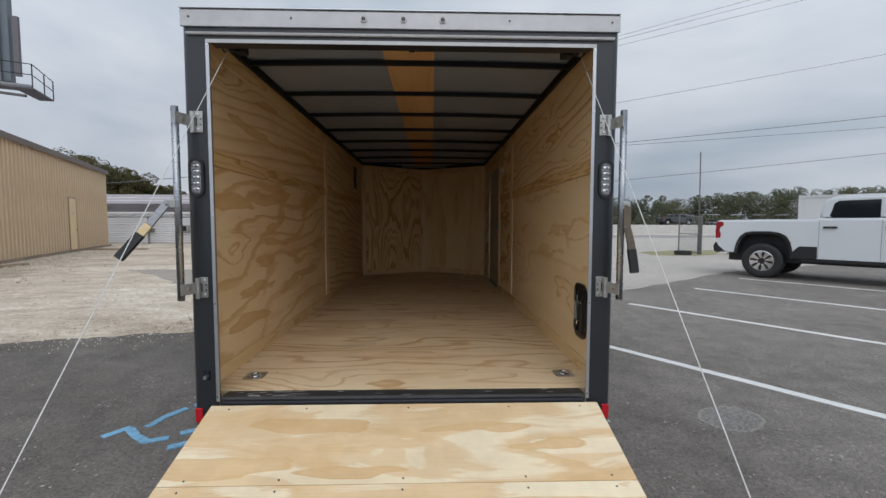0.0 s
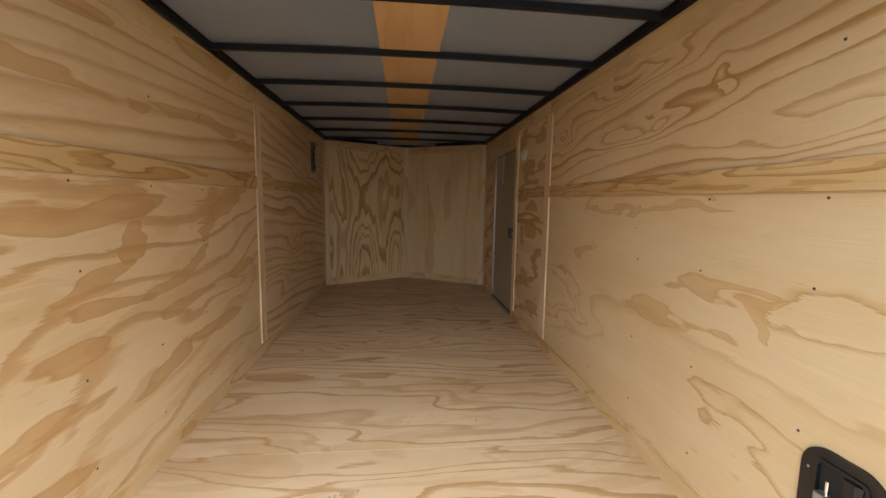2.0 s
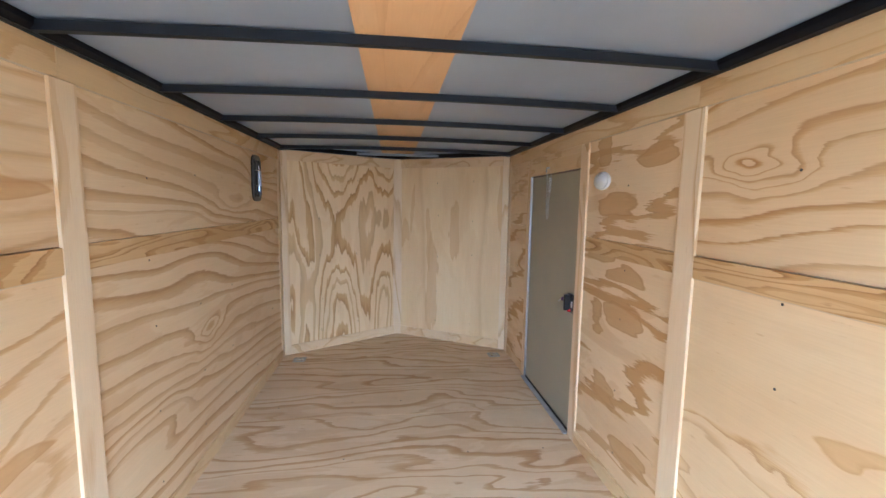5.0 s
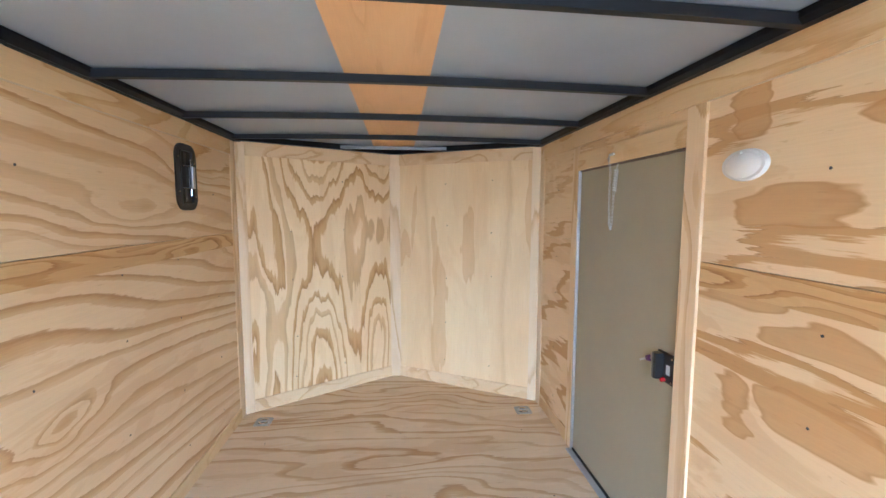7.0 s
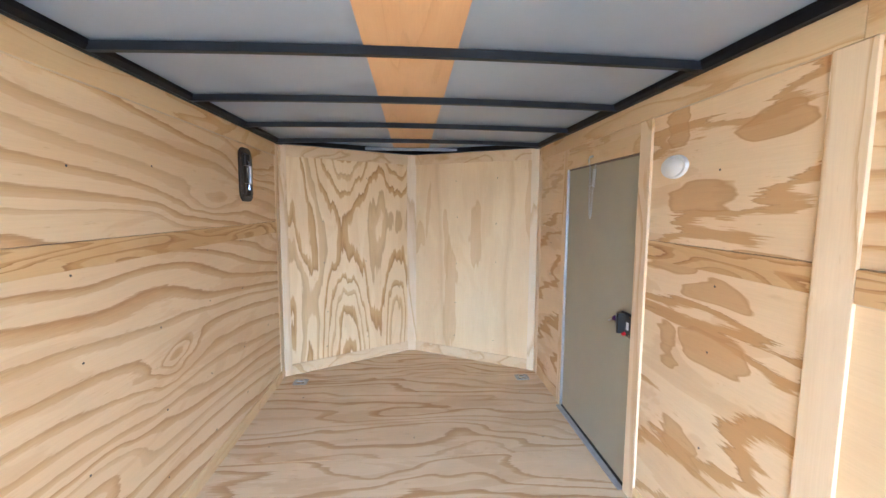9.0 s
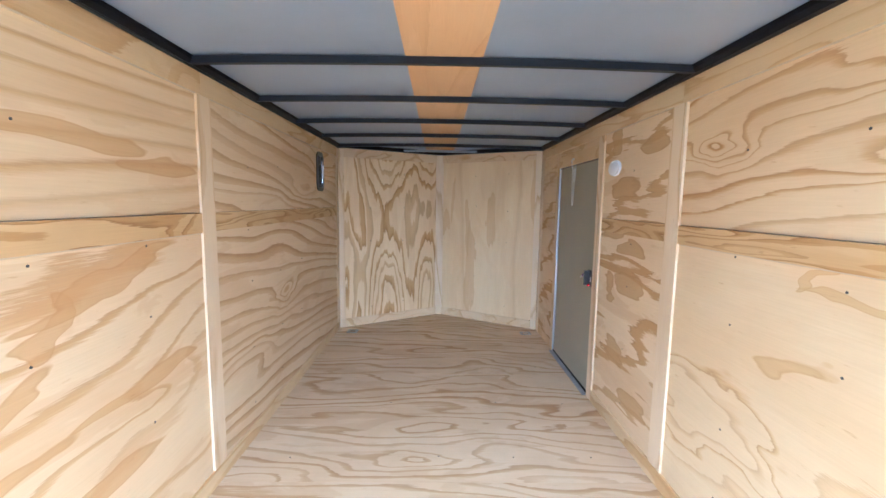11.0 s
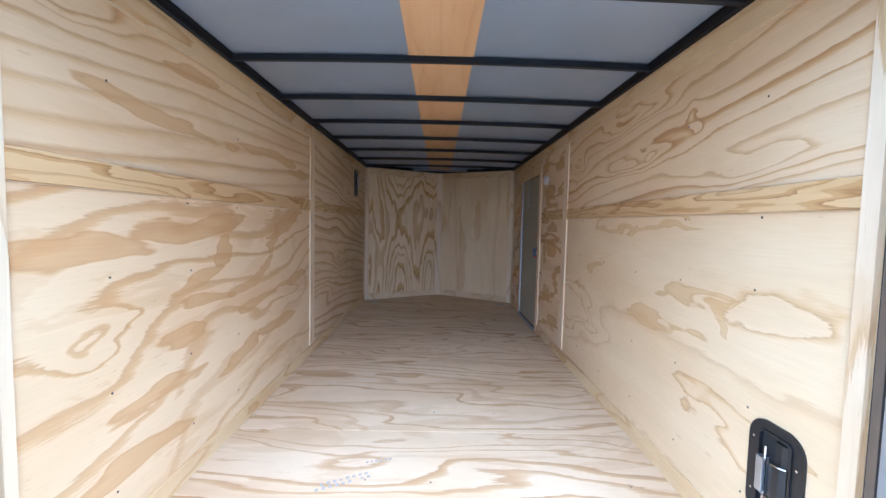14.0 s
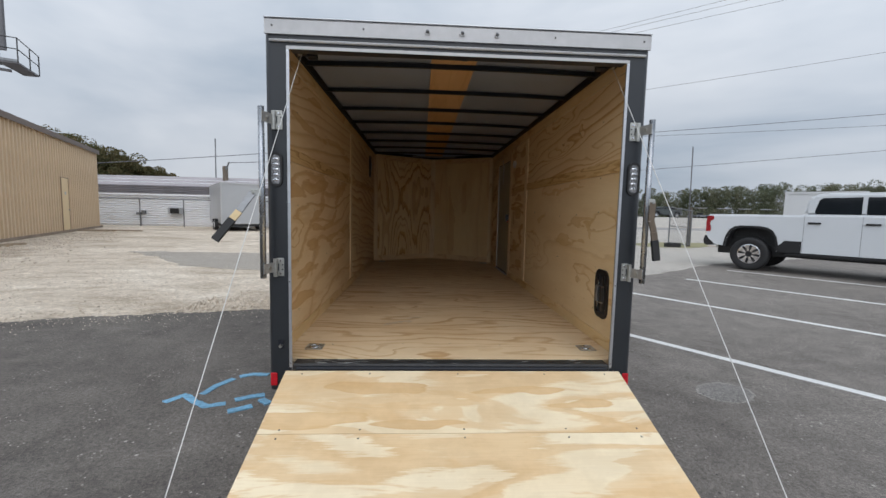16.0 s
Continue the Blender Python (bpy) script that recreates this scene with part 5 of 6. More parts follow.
for k in range(1600):
    u, v = rng.uniform(-0.1, 1.0), abs(rng.gauss(0, 1.0))
    stone(-12.2 - 5.2 * u + v * 0.9, 7.6 + 11.0 * u + v * 0.45, rng.uniform(0.015, 0.045))
for k in range(1500):
    stone(rng.uniform(-11, -1.5), rng.uniform(3.8, 11), rng.uniform(0.006, 0.018))
old_patch = wobble_edge([(-9.3, 10.9), (-5.0, 11.0), (-2.0, 10.6), (0.5, 9.4), (-0.6, 7.5), (-3.6, 7.2), (-5.9, 7.8), (-7.3, 9.3), (-9.3, 10.9)], 0.25, 0.10, 15)[:-1]
tagged(part("old_paving", prism(old_patch, 2, -0.05, -0.007), OLD_PAVING), "worn grey remnant of paving in the gravel", "paving", kind="structure")
me = bpy.data.meshes.new("loose_gravel")
me.from_pydata(np.concatenate(stones).tolist(), [], np.concatenate(stone_faces).tolist())
me.materials.append(STONE)
pebbles, stones, stone_faces = (stones, stone_faces), [], []
for k in range(420):
    a, q = rng.uniform(-1.35, 0.2), rng.uniform(4.5, 17)
    stone(-1.0 + q * math.sin(a) * 1.1, 2.2 + q * math.cos(a) * 0.9, rng.uniform(0.006, 0.016))
dark_me = bpy.data.meshes.new("dark_pebbles")
dark_me.from_pydata(np.concatenate(stones).tolist(), [], np.concatenate(stone_faces).tolist())
dark_me.materials.append(plain("brown_pebble", (0.32, 0.27, 0.215), 0.9, vary=0.4, scale=6))
tagged(new("dark_pebbles", dark_me), "scattered brown pebbles on the gravel lot", "pebbles", kind="stuff")
tagged(new("loose_gravel", me), "loose pale stones along the asphalt edge", "gravel", kind="stuff")

# ---------------------------------------------------------------- tan metal building
WA, WB = Vector((-11.0, 3.7, 0)), Vector((-20.25, 24.45, 0))
wd = (WB - WA).normalized()
wn = Vector((-wd.y, wd.x, 0))          # away from the lot
BH = 4.55
ML = Matrix(((wd.x, wn.x, 0, WA.x), (wd.y, wn.y, 0, WA.y), (0, 0, 1, 0), (0, 0, 0, 1)))
BL = (WB - WA).length
shed = thing("metal_building", "tan ribbed metal building with brown eave trim", "building", m=ML)
part("wall", box(0, BL, 0.03, 16, -0.1, BH), TAN_METAL, shed)
rib = part("rib", prism([(-0.06, 0.031), (-0.04, -0.035), (0.04, -0.035), (0.06, 0.031)], 2, -0.1, BH - 0.02), TAN_METAL, shed)
rib.matrix_basis = pose(0.1, 0, 0)
k = 1
while 0.1 + 0.3 * k < BL - 0.05:
    repeat(rib, pose(0.1 + 0.3 * k, 0, 0))
    k += 1
part("eave_trim", prism([(-0.14, BH - 0.09), (-0.14, BH + 0.15), (0.4, BH + 0.2), (0.4, BH - 0.02), (0.0, BH - 0.02)], 0, -0.2, BL + 0.15), BROWN_METAL, shed, "brown eave gutter")
part("roof", prism([(0.0, BH + 0.16), (8.0, BH + 1.2), (16.2, BH + 0.16), (16.2, BH + 0.05), (8.0, BH + 1.0), (0.0, BH + 0.05)], 0, -0.2, BL + 0.15), BROWN_METAL, shed)
part("corner_trim", box(BL - 0.14, BL + 0.02, -0.02, 0.05, -0.1, BH - 0.02), TAN_METAL, shed)
du = BL - 5.85
leaf = part("door", box(du - 0.46, du + 0.46, -0.06, 0.02, 0.12, 2.66, 0.005), CREAM_PAINT, shed, "cream walk-in door")
for a, b, c, d2 in ((-0.51, -0.465, 0.1, 2.70), (0.465, 0.51, 0.1, 2.70), (-0.51, 0.51, 2.665, 2.705)):
    part("frame", box(du + a, du + b, -0.075, 0.02, c, d2), DOOR_FRAME, leaf)
part("knob", tube((du + 0.38, -0.06, 1.1), (du + 0.38, -0.12, 1.1), 0.035, 10), STEEL_GREY, leaf)
part("notice", box(du - 0.08, du + 0.1, -0.064, -0.0605, 1.85, 2.0), GREY_SKIN, leaf)
part("footing", box(-0.2, BL + 0.2, -0.12, 0.03, -0.1, 0.1), plain("stained_concrete", (0.25, 0.19, 0.14), 0.9, vary=0.3, scale=2), shed)

for k, (x, y, rz, l) in enumerate(((-18.9, 20.3, 10, 4.2), (-18.2, 20.9, -4, 3.2), (-16.9, 21.1, 3, 2.6), (-14.6, 10.4, 66, 4.4), (-14.25, 10.2, 63, 3.4))):
    plank = thing("timber_plank", "weathered timber plank lying by the metal building", "plank", "loose planks", pose(x, y, -0.012, 0, 0, rz))
    part("board", box(-l / 2, l / 2, -0.12, 0.12, 0.0, 0.05 + 0.004 * k, 0.004), OLD_BOARD, plank)

# ---------------------------------------------------------------- white ribbed building and fence
barn = thing("long_shed", "long low white ribbed shed with a weathered grey roof", "building")
part("wall", box(-48, -6, 28.04, 36, -0.1, 2.15), WHITE_SIDING, barn)
rib = part("siding_rib", prism([(28.041, -0.06), (27.96, -0.015), (27.96, 0.02), (28.041, 0.045)], 0, -40, -6), WHITE_SIDING, barn)
rib.matrix_basis = pose(0, 0, 0.12)
for k in range(1, 13):
    repeat(rib, pose(0, 0, 0.12 + 0.16 * k))
part("roof", prism([(27.95, 2.12), (27.95, 2.86), (30.5, 3.66), (36.2, 3.0), (36.2, 2.1)], 0, -48.3, -5.8), GREY_ROOF, barn)
part("fascia", box(-48.3, -5.8, 27.66, 27.70, 2.12, 2.24), WHITE_SIDING, barn)
band = part("roof_band", prism([(27.945, 2.245), (27.86, 2.27), (27.86, 2.34), (27.945, 2.365)], 0, -48.2, -5.9), GREY_ROOF_DARK, barn)
for k in range(1, 5):
    repeat(band, pose(0, 0, 0.122 * k))
seam_cap = part("roof_seam", prism([(28.55, 3.045), (28.53, 3.075), (28.60, 3.095), (28.62, 3.07)], 0, -48.2, -5.9), WHITE_SIDING, barn)
repeat(seam_cap, pose(0, 0.85, 0.267))
ac = thing("window_air_conditioner", "window air conditioner in the white shed wall", "air conditioner", m=pose(-17.55, 27.9, 1.05))
part("case", box(-0.42, 0.42, -0.35, 0.1, -0.2, 0.25, 0.02), GREY_SKIN, ac)
part("grille", box(-0.25, 0.36, -0.362, -0.352, -0.15, 0.2), CAR_DARK, ac)
meter = thing("utility_box", "grey utility box and pipe on the white shed wall", "utility box", m=pose(-20.0, 27.95, 0.85))
part("case", box(-0.28, 0.05, -0.12, 0.05, -0.1, 0.08, 0.01), STEEL_GREY, meter)
part("case", box(0.08, 0.32, -0.12, 0.05, -0.02, 0.22, 0.01), STEEL_GREY, meter)
part("pipe", tube((0.0, -0.06, -0.86), (0.0, -0.06, -0.1), 0.03), STEEL_GREY, meter)
fence = thing("chain_link_fence", "galvanised chain-link fence posts and rail before the shed", "fence")
for k in range(9):
    part("post", tube((-31 + 2.9 * k, 26.9, -0.1), (-31 + 2.9 * k, 26.9, 1.90), 0.035, 8), FENCE_STEEL, fence)
part("rail", tube((-31, 26.9, 1.87), (-7.8, 26.9, 1.87), 0.03, 8), FENCE_STEEL, fence)


def box_trailer(name, label, mat, m, w, l, h, wheels=True):
    """A closed cargo trailer; local y runs from its rear to its nose, local -x is the side with wheels in view."""
    tr = thing(name, label, "trailer", m=m)
    part("body", box(-w / 2, w / 2, 0, l, 0.45, h, 0.03), mat, tr)
    part("rear_frame", add_ring(bmesh.new(), [(-w / 2 - 0.01, 0.43), (w / 2 + 0.01, 0.43), (w / 2 + 0.01, h + 0.01), (-w / 2 - 0.01, h + 0.01)], [(-w / 2 + 0.06, 0.50), (w / 2 - 0.06, 0.50), (w / 2 - 0.06, h - 0.06), (-w / 2 + 0.06, h - 0.06)], 0, 0.03, pose(0, 0.0, 0, 90, 0, 0)), ALU_DULL if wheels else mat, tr)
    part("underframe", box(-w / 2 + 0.1, w / 2 - 0.1, 0.05, l - 0.1, 0.28, 0.45), CAR_DARK, tr)
    part("roof_cap", box(-w / 2 - 0.02, w / 2 + 0.02, -0.02, l + 0.02, h - 0.02, h + 0.02, 0.008), ALU_DULL, tr)
    if wheels:
        for y in (1.7, 2.5):
            for s in (-1, 1):
                wh = part("wheel", tube((s * (w / 2 - 0.02), y, 0.34), (s * (w / 2 + 0.18), y, 0.34), 0.34, 22), BLACK_RUBBER, tr)
                part("rim", tube((s * (w / 2 + 0.1), y, 0.34), (s * (w / 2 + 0.19), y, 0.34), 0.2, 16), CHROME, wh)
        for s in (-1, 1):
            part("fender", box(s * (w / 2 + 0.005), s * (w / 2 + 0.2), 1.25, 2.95, 0.70, 0.74, 0.01), ALU_DULL, tr)
    else:
        for y in (0.8, l - 0.8):
            for s in (-1, 1):
                part("wheel", tube((s * (w / 2 - 0.3), y, 0.4), (s * (w / 2 - 0.05), y, 0.4), 0.4, 22), BLACK_RUBBER, tr)
    return tr


box_trailer("cargo_trailer", "plain grey enclosed cargo trailer parked on gravel", GREY_SKIN, pose(-10.97, 23.2, 0, 0, 0, 32), 2.35, 6.0, 2.85)
box_trailer("box_truck_body", "white box trailer parked behind the pickup", WHITE_SKIN, pose(15.62, 13.22, 0.0, 0, 0, -45), 2.4, 7.0, 2.54, False)

# ---------------------------------------------------------------- billboard
bb = thing("billboard", "tall billboard with a steel catwalk, seen from behind", "billboard", m=pose(-31.4, 31.0, 0, 0, 0, 12))
part("column", tube((-4.0, 1.5, -0.2), (-4.0, 1.5, 16), 0.5, 18), STEEL_GREY, bb)
part("board", box(-12, -0.62, 0.2, 0.7, 12.3, 18.6), plain("slate_board_back", (0.13, 0.155, 0.18), 0.5, vary=0.12, scale=1.5), bb)
part("edge_post", box(-0.42, -0.05, 0.25, 0.5, 12.75, 17.2), DARK_WIRE, bb)
for x in (-1.2, -2.6, -4.0):
    part("stringer", box(x - 0.08, x + 0.08, 0.0, 0.19, 11.7, 18.6), STEEL_GREY, bb)
part("catwalk", prism([(-12.0, -4.4), (0.35, -2.42), (2.04, -2.0), (1.41, 1.34), (0.45, 1.34), (0.75, -1.25), (0.2, -1.42), (-12.0, -3.4)], 2, 11.22, 11.34), DARK_WIRE, bb)
part("toe_board", prism([(0.35, -2.44), (2.05, -2.02), (2.05, -1.99), (0.35, -2.41)], 2, 11.34, 11.5), STEEL_GREY, bb)
part("beam", box(-3.2, 0.7, -0.08, 0.08, 11.02, 11.2, 0.0, pose(0, -0.6, 0, 0, 0, 24)), DARK_WIRE, bb)
corner, far_end, near_end = Vector((2.04, -2.0, 0)), Vector((1.41, 1.34, 0)), Vector((0.35, -2.42, 0))
for z in (12.22, 12.98):
    up = Vector((0, 0, z))
    part("rail", tube(near_end + up, corner + up, 0.034, 6), CAR_DARK, bb)
    part("rail", tube(corner + up, far_end + up - Vector((0, 0, 0.2)), 0.034, 6), CAR_DARK, bb)
for foot in (near_end, corner, corner.lerp(far_end, 0.55), far_end):
    part("rail_post", tube(foot + Vector((0, 0, 11.3)), foot + Vector((0, 0, 12.98 if foot.y < -1 else 12.80)), 0.038, 6), CAR_DARK, bb)

# ---------------------------------------------------------------- pickup
HEAD = math.degrees(math.atan2(-0.809, 0.588))


ARCH_LINE = [(0.57, 0.56), (0.555, 0.72), (0.52, 0.89), (0.44, 1.03), (0.33, 1.10), (0.18, 1.13), (-0.20, 1.13), (-0.34, 1.10), (-0.44, 1.01), (-0.51, 0.87), (-0.545, 0.70), (-0.555, 0.60)]


def side_outline():
    """Body side of the pickup: x forward from the rear axle, z up, with open wheel arches."""
    top = [(-0.97, 0.80), (-1.015, 0.90), (-1.03, 1.20), (-1.005, 1.44), (-0.96, 1.465), (0.0, 1.475), (1.00, 1.470), (1.02, 1.49), (2.2, 1.49), (3.75, 1.47), (4.6, 1.42), (5.0, 1.34), (5.12, 1.20), (5.14, 0.62)]
    low = [(4.72, 0.54)] + [(4.04 + x, z) for x, z in ARCH_LINE] + [(3.38, 0.55), (1.10, 0.55), (0.66, 0.55)] + ARCH_LINE + [(-0.60, 0.62), (-0.80, 0.64)]
    return top + low


def lathe(profile, seg, m):
    """Turn (radius, along) pairs round the local z axis."""
    bm = bmesh.new()
    rows = []
    for r0, z in profile:
        rows.append([bm.verts.new(m @ Vector((r0 * math.cos(2 * math.pi * k / seg), r0 * math.sin(2 * math.pi * k / seg), z))) for k in range(seg)])
    for p, q in zip(rows[:-1], rows[1:]):
        for k in range(seg):
            bm.faces.new((p[k], p[(k + 1) % seg], q[(k + 1) % seg], q[k]))
    bmesh.ops.recalc_face_normals(bm, faces=bm.faces[:])
    return bm


def pickup(name, label, paint, m):
    car = thing(name, label, "pickup truck", m=m)
    # local x forward, local -y is the side seen
    bm = bmesh.new()
    for y0, y1 in ((-1.0, -0.72), (0.72, 1.0)):
        add_prism(bm, side_outline(), 1, y0, y1)
    rim_edges = [e for e in bm.edges if all(abs(abs(v.co.y) - 1.0) < 1e-4 for v in e.verts) and min(v.co.z for v in e.verts) > 0.9 and not any(abs(v.co.x - c) < 0.7 and v.co.z < 1.2 for v in e.verts for c in (0.0, 4.04))]
    bmesh.ops.bevel(bm, geom=rim_edges, offset=0.045, segments=4, affect="EDGES")
    add_box(bm, 1.0, 5.05, -0.66, 0.66, 0.6, 1.42)
    add_box(bm, -0.96, 1.0, -0.66, 0.66, 0.62, 0.85)
    add_box(bm, -1.00, -0.93, -0.73, 0.73, 0.86, 1.45)
    body = part("body", bm, paint, car, smooth=True)
    part("bed_liner", box(-0.93, 0.99, -0.715, 0.715, 0.851, 0.87), CAR_DARK, body)
    cabin = prism([(1.03, 1.47), (1.06, 1.70), (1.10, 1.87), (1.19, 1.96), (1.42, 2.00), (2.55, 2.00), (2.85, 1.97), (3.08, 1.88), (3.80, 1.46)], 1, -0.93, 0.93)
    bmesh.ops.bevel(cabin, geom=cabin.edges[:], offset=0.055, segments=4, affect="EDGES")
    cab = part("cab", cabin, paint, car, smooth=True)
    for pts in ([(1.22, 1.55), (1.24, 1.62), (1.29, 1.83), (1.36, 1.885), (2.02, 1.895), (2.02, 1.50), (1.26, 1.50)], [(2.10, 1.50), (2.10, 1.895), (2.76, 1.885), (2.92, 1.82), (3.46, 1.50)]):
        for y0, y1 in ((-0.937, -0.931), (0.931, 0.937)):
            part("side_window", prism(pts, 1, y0, y1), DARK_GLASS, cab)
    part("rear_window", prism([(1.025, 1.55), (1.06, 1.80), (1.09, 1.80), (1.055, 1.55)], 1, -0.7, 0.7), DARK_GLASS, cab)
    for x, z0 in ((1.06, 0.57), (2.06, 0.57), (3.30, 0.57)):
        part("door_seam", box(x - 0.004, x + 0.004, -1.0012, -0.9997, z0, 1.44), STEEL_GREY, body)
    for x in (1.15, 2.13):
        part("door_handle", box(x - 0.02, x + 0.22, -1.035, -1.0, 1.26, 1.305, 0.012), CAR_DARK, body, "black door handle")
    part("tail_lamp", prism([(-1.035, 0.99), (-1.04, 1.22), (-1.02, 1.42), (-0.89, 1.425), (-0.85, 1.38), (-0.87, 1.31), (-0.935, 1.27), (-0.945, 1.20), (-0.915, 1.10), (-0.925, 0.99)], 1, -1.006, -0.86), TAIL_RED, car, "red tail lamp")
    part("rear_bumper", prism([(-1.07, 0.64), (-1.09, 0.76), (-1.05, 0.87), (-0.74, 0.87), (-0.68, 0.80), (-0.66, 0.64), (-1.00, 0.60)], 1, -0.985, 0.985), CAR_DARK, car, "black rear bumper")
    part("tow_hitch", box(-1.28, -1.04, -0.04, 0.04, 0.48, 0.56, 0.01), CHROME, car)
    part("running_board", box(0.74, 3.3, -0.98, -0.86, 0.46, 0.53, 0.02), CAR_DARK, car)
    part("lower_cladding", prism([(0.60, 0.54), (0.60, 0.70), (0.72, 0.83), (1.045, 0.83), (1.045, 0.54)], 1, -1.008, -0.90), CAR_DARK, body, "black lower body cladding")
    part("underbody", box(-0.8, 4.9, -0.7, 0.7, 0.40, 0.62), CAR_DARK, car)
    for c in (0.0, 4.04):
        line = [(c + x, z) for x, z in ARCH_LINE]
        out = [(c + x * 1.075, 0.50 + (z - 0.50) * 1.075) for x, z in ARCH_LINE]
        ins = [(c + x * 0.97, 0.48 + (z - 0.48) * 0.97) for x, z in ARCH_LINE]
        part("arch_flare", prism(out + line[::-1], 1, -1.014, -0.99), CAR_DARK, body)
        part("arch_lining", prism(line + ins[::-1], 1, -0.989, -0.69), BLACK_RUBBER, body)
        part("arch_liner", prism(ins, 1, -0.69, -0.67), BLACK_RUBBER, body)
        for s in (-1, 1):
            mm = pose(c, s * 0.855, 0.435, -90 * s, 0, 0)
            wheel = part("wheel", lathe([(0.25, -0.11), (0.29, -0.132), (0.38, -0.138), (0.415, -0.125), (0.433, -0.10), (0.436, 0.0), (0.433, 0.10), (0.415, 0.125), (0.38, 0.138), (0.29, 0.132), (0.25, 0.11)], 40, mm), BLACK_RUBBER, car, smooth=True)
            part("rim_dish", tube(mm @ Vector((0, 0, 0.0)), mm @ Vector((0, 0, 0.085)), 0.252, 30), BLACK_PLASTIC, wheel, "dark rim pockets")
            part("rim", lathe([(0.252, 0.10), (0.256, 0.134), (0.238, 0.138), (0.232, 0.11)], 36, mm), CHROME, wheel, "bright machined rim")
            for k in range(8):
                part("spoke", prism([(-0.026, 0.075), (0.026, 0.075), (0.030, 0.15), (0.058, 0.205), (0.054, 0.236), (-0.054, 0.236), (-0.058, 0.205), (-0.030, 0.15)], 2, 0.09, 0.128, mm @ Matrix.Rotation(2 * math.pi * (k + 0.3) / 8, 4, "Z")), CHROME, wheel)
            part("hub_cap", tube(mm @ Vector((0, 0, 0.09)), mm @ Vector((0, 0, 0.15)), 0.07, 16), CAR_DARK, wheel)
    part("mirror", box(3.22, 3.38, -1.28, -1.02, 1.48, 1.72, 0.03), CAR_DARK, car)
    part("mirror_arm", box(3.28, 3.33, -1.05, -0.94, 1.52, 1.57), CAR_DARK, car)
    part("front_bumper", box(5.0, 5.25, -0.98, 0.98, 0.5, 0.78, 0.04), CHROME, car)
    return car


near_wheel = Vector((8.90, 8.64, 0.03))
pickup("pickup_truck", "white crew-cab pickup with black trim parked on asphalt", CAR_WHITE, Matrix.Translation(near_wheel - Vector((math.sin(radians(HEAD)), -math.cos(radians(HEAD)), 0)) * 1.0 - Vector((0, 0, 0.03))) @ Matrix.Rotation(radians(HEAD), 4, "Z") @ Matrix.Scale(1.05, 4))
pickup("pickup_truck", "dark pickup parked far off across the road", plain("dark_green_car_paint", (0.05, 0.06, 0.06), 0.3), pose(42.0, 71.0, 1.33, 0, 0, 5))

def utility_cart(x, y, z, turn):
    cart = thing("utility_cart", "small open utility cart with a canopy, parked far off", "cart", "far utility carts", pose(x, y, z, 0, 0, turn))
    part("body", box(-1.2, 1.2, -0.55, 0.55, 0.28, 0.62, 0.04), STEEL_GREY, cart)
    part("seat", box(-0.45, 0.05, -0.5, 0.5, 0.62, 0.95, 0.05), CAR_DARK, cart)
    part("canopy", box(-0.9, 0.8, -0.58, 0.58, 1.82, 1.90, 0.03), GREY_SKIN, cart)
    for px in (-0.85, 0.7):
        for py in (-0.5, 0.5):
            part("post", tube((px, py, 0.6), (px * 0.95, py, 1.83), 0.03, 6), CAR_DARK, cart)
    for px in (-0.75, 0.8):
        for py in (-0.58, 0.42):
            part("wheel", tube((px, py, 0.25), (px, py + 0.16, 0.25), 0.25, 14), BLACK_RUBBER, cart)


for k, (x, turn) in enumerate(((50.3, 4), (54.6, -8), (58.5, 10), (62.8, 0))):
    utility_cart(x, 70.0, 1.33, turn)

# ---------------------------------------------------------------- gate, pole, wires
gate = thing("chain_link_gate", "open chain-link gate panel by a wooden post", "gate")
part("frame", tube((11.75, 17.0, 0.1), (11.75, 17.0, 1.9), 0.03, 8), FENCE_STEEL, gate)
part("frame", tube((12.82, 17.0, 0.1), (12.82, 17.0, 1.75), 0.03, 8), FENCE_STEEL, gate)
part("frame", tube((11.75, 17.0, 1.9), (12.82, 17.0, 1.75), 0.025, 8), FENCE_STEEL, gate)
part("frame", tube((11.75, 17.0, 0.12), (12.82, 17.0, 0.12), 0.025, 8), FENCE_STEEL, gate)
part("frame", tube((11.75, 17.0, 1.0), (12.82, 17.0, 0.95), 0.02, 8), FENCE_STEEL, gate)
bm = bmesh.new()
for k in range(-18, 12):
    for d in (1, -1):
        x0, z0, x1, z1 = 11.75 + 0.09 * k, 0.12, 11.75 + 0.09 * k + 1.7, 1.82
        a, b = max(0, (11.75 - x0) / 1.7), min(1, (12.82 - x0) / 1.7)
        if a >= b:
            continue
        pa, pb = (x0 + 1.7 * a, z0 + 1.7 * a), (x0 + 1.7 * b, z0 + 1.7 * b)
        if d < 0:
            pa, pb = (24.57 - pa[0], pa[1]), (24.57 - pb[0], pb[1])
        add_tube(bm, (pa[0], 17.0, pa[1]), (pb[0], 17.0, pb[1]), 0.0035, 4)
part("mesh", bm, FENCE_STEEL, gate)
old_tyre = thing("old_tyre", "old black tyre lying on the ground at the gate", "tyre", m=pose(11.9, 16.9, 0))
bm = bmesh.new()
add_ring(bm, [(0.36 * math.cos(a), 0.36 * math.sin(a)) for a in [2 * math.pi * k / 28 for k in range(28)]], [(0.2 * math.cos(a), 0.2 * math.sin(a)) for a in [2 * math.pi * k / 28 for k in range(28)]], -0.012, 0.19)
part("carcass", bm, BLACK_RUBBER, old_tyre)
pole = thing("gate_post", "tall thin steel mast beside a wooden gate post", "post")
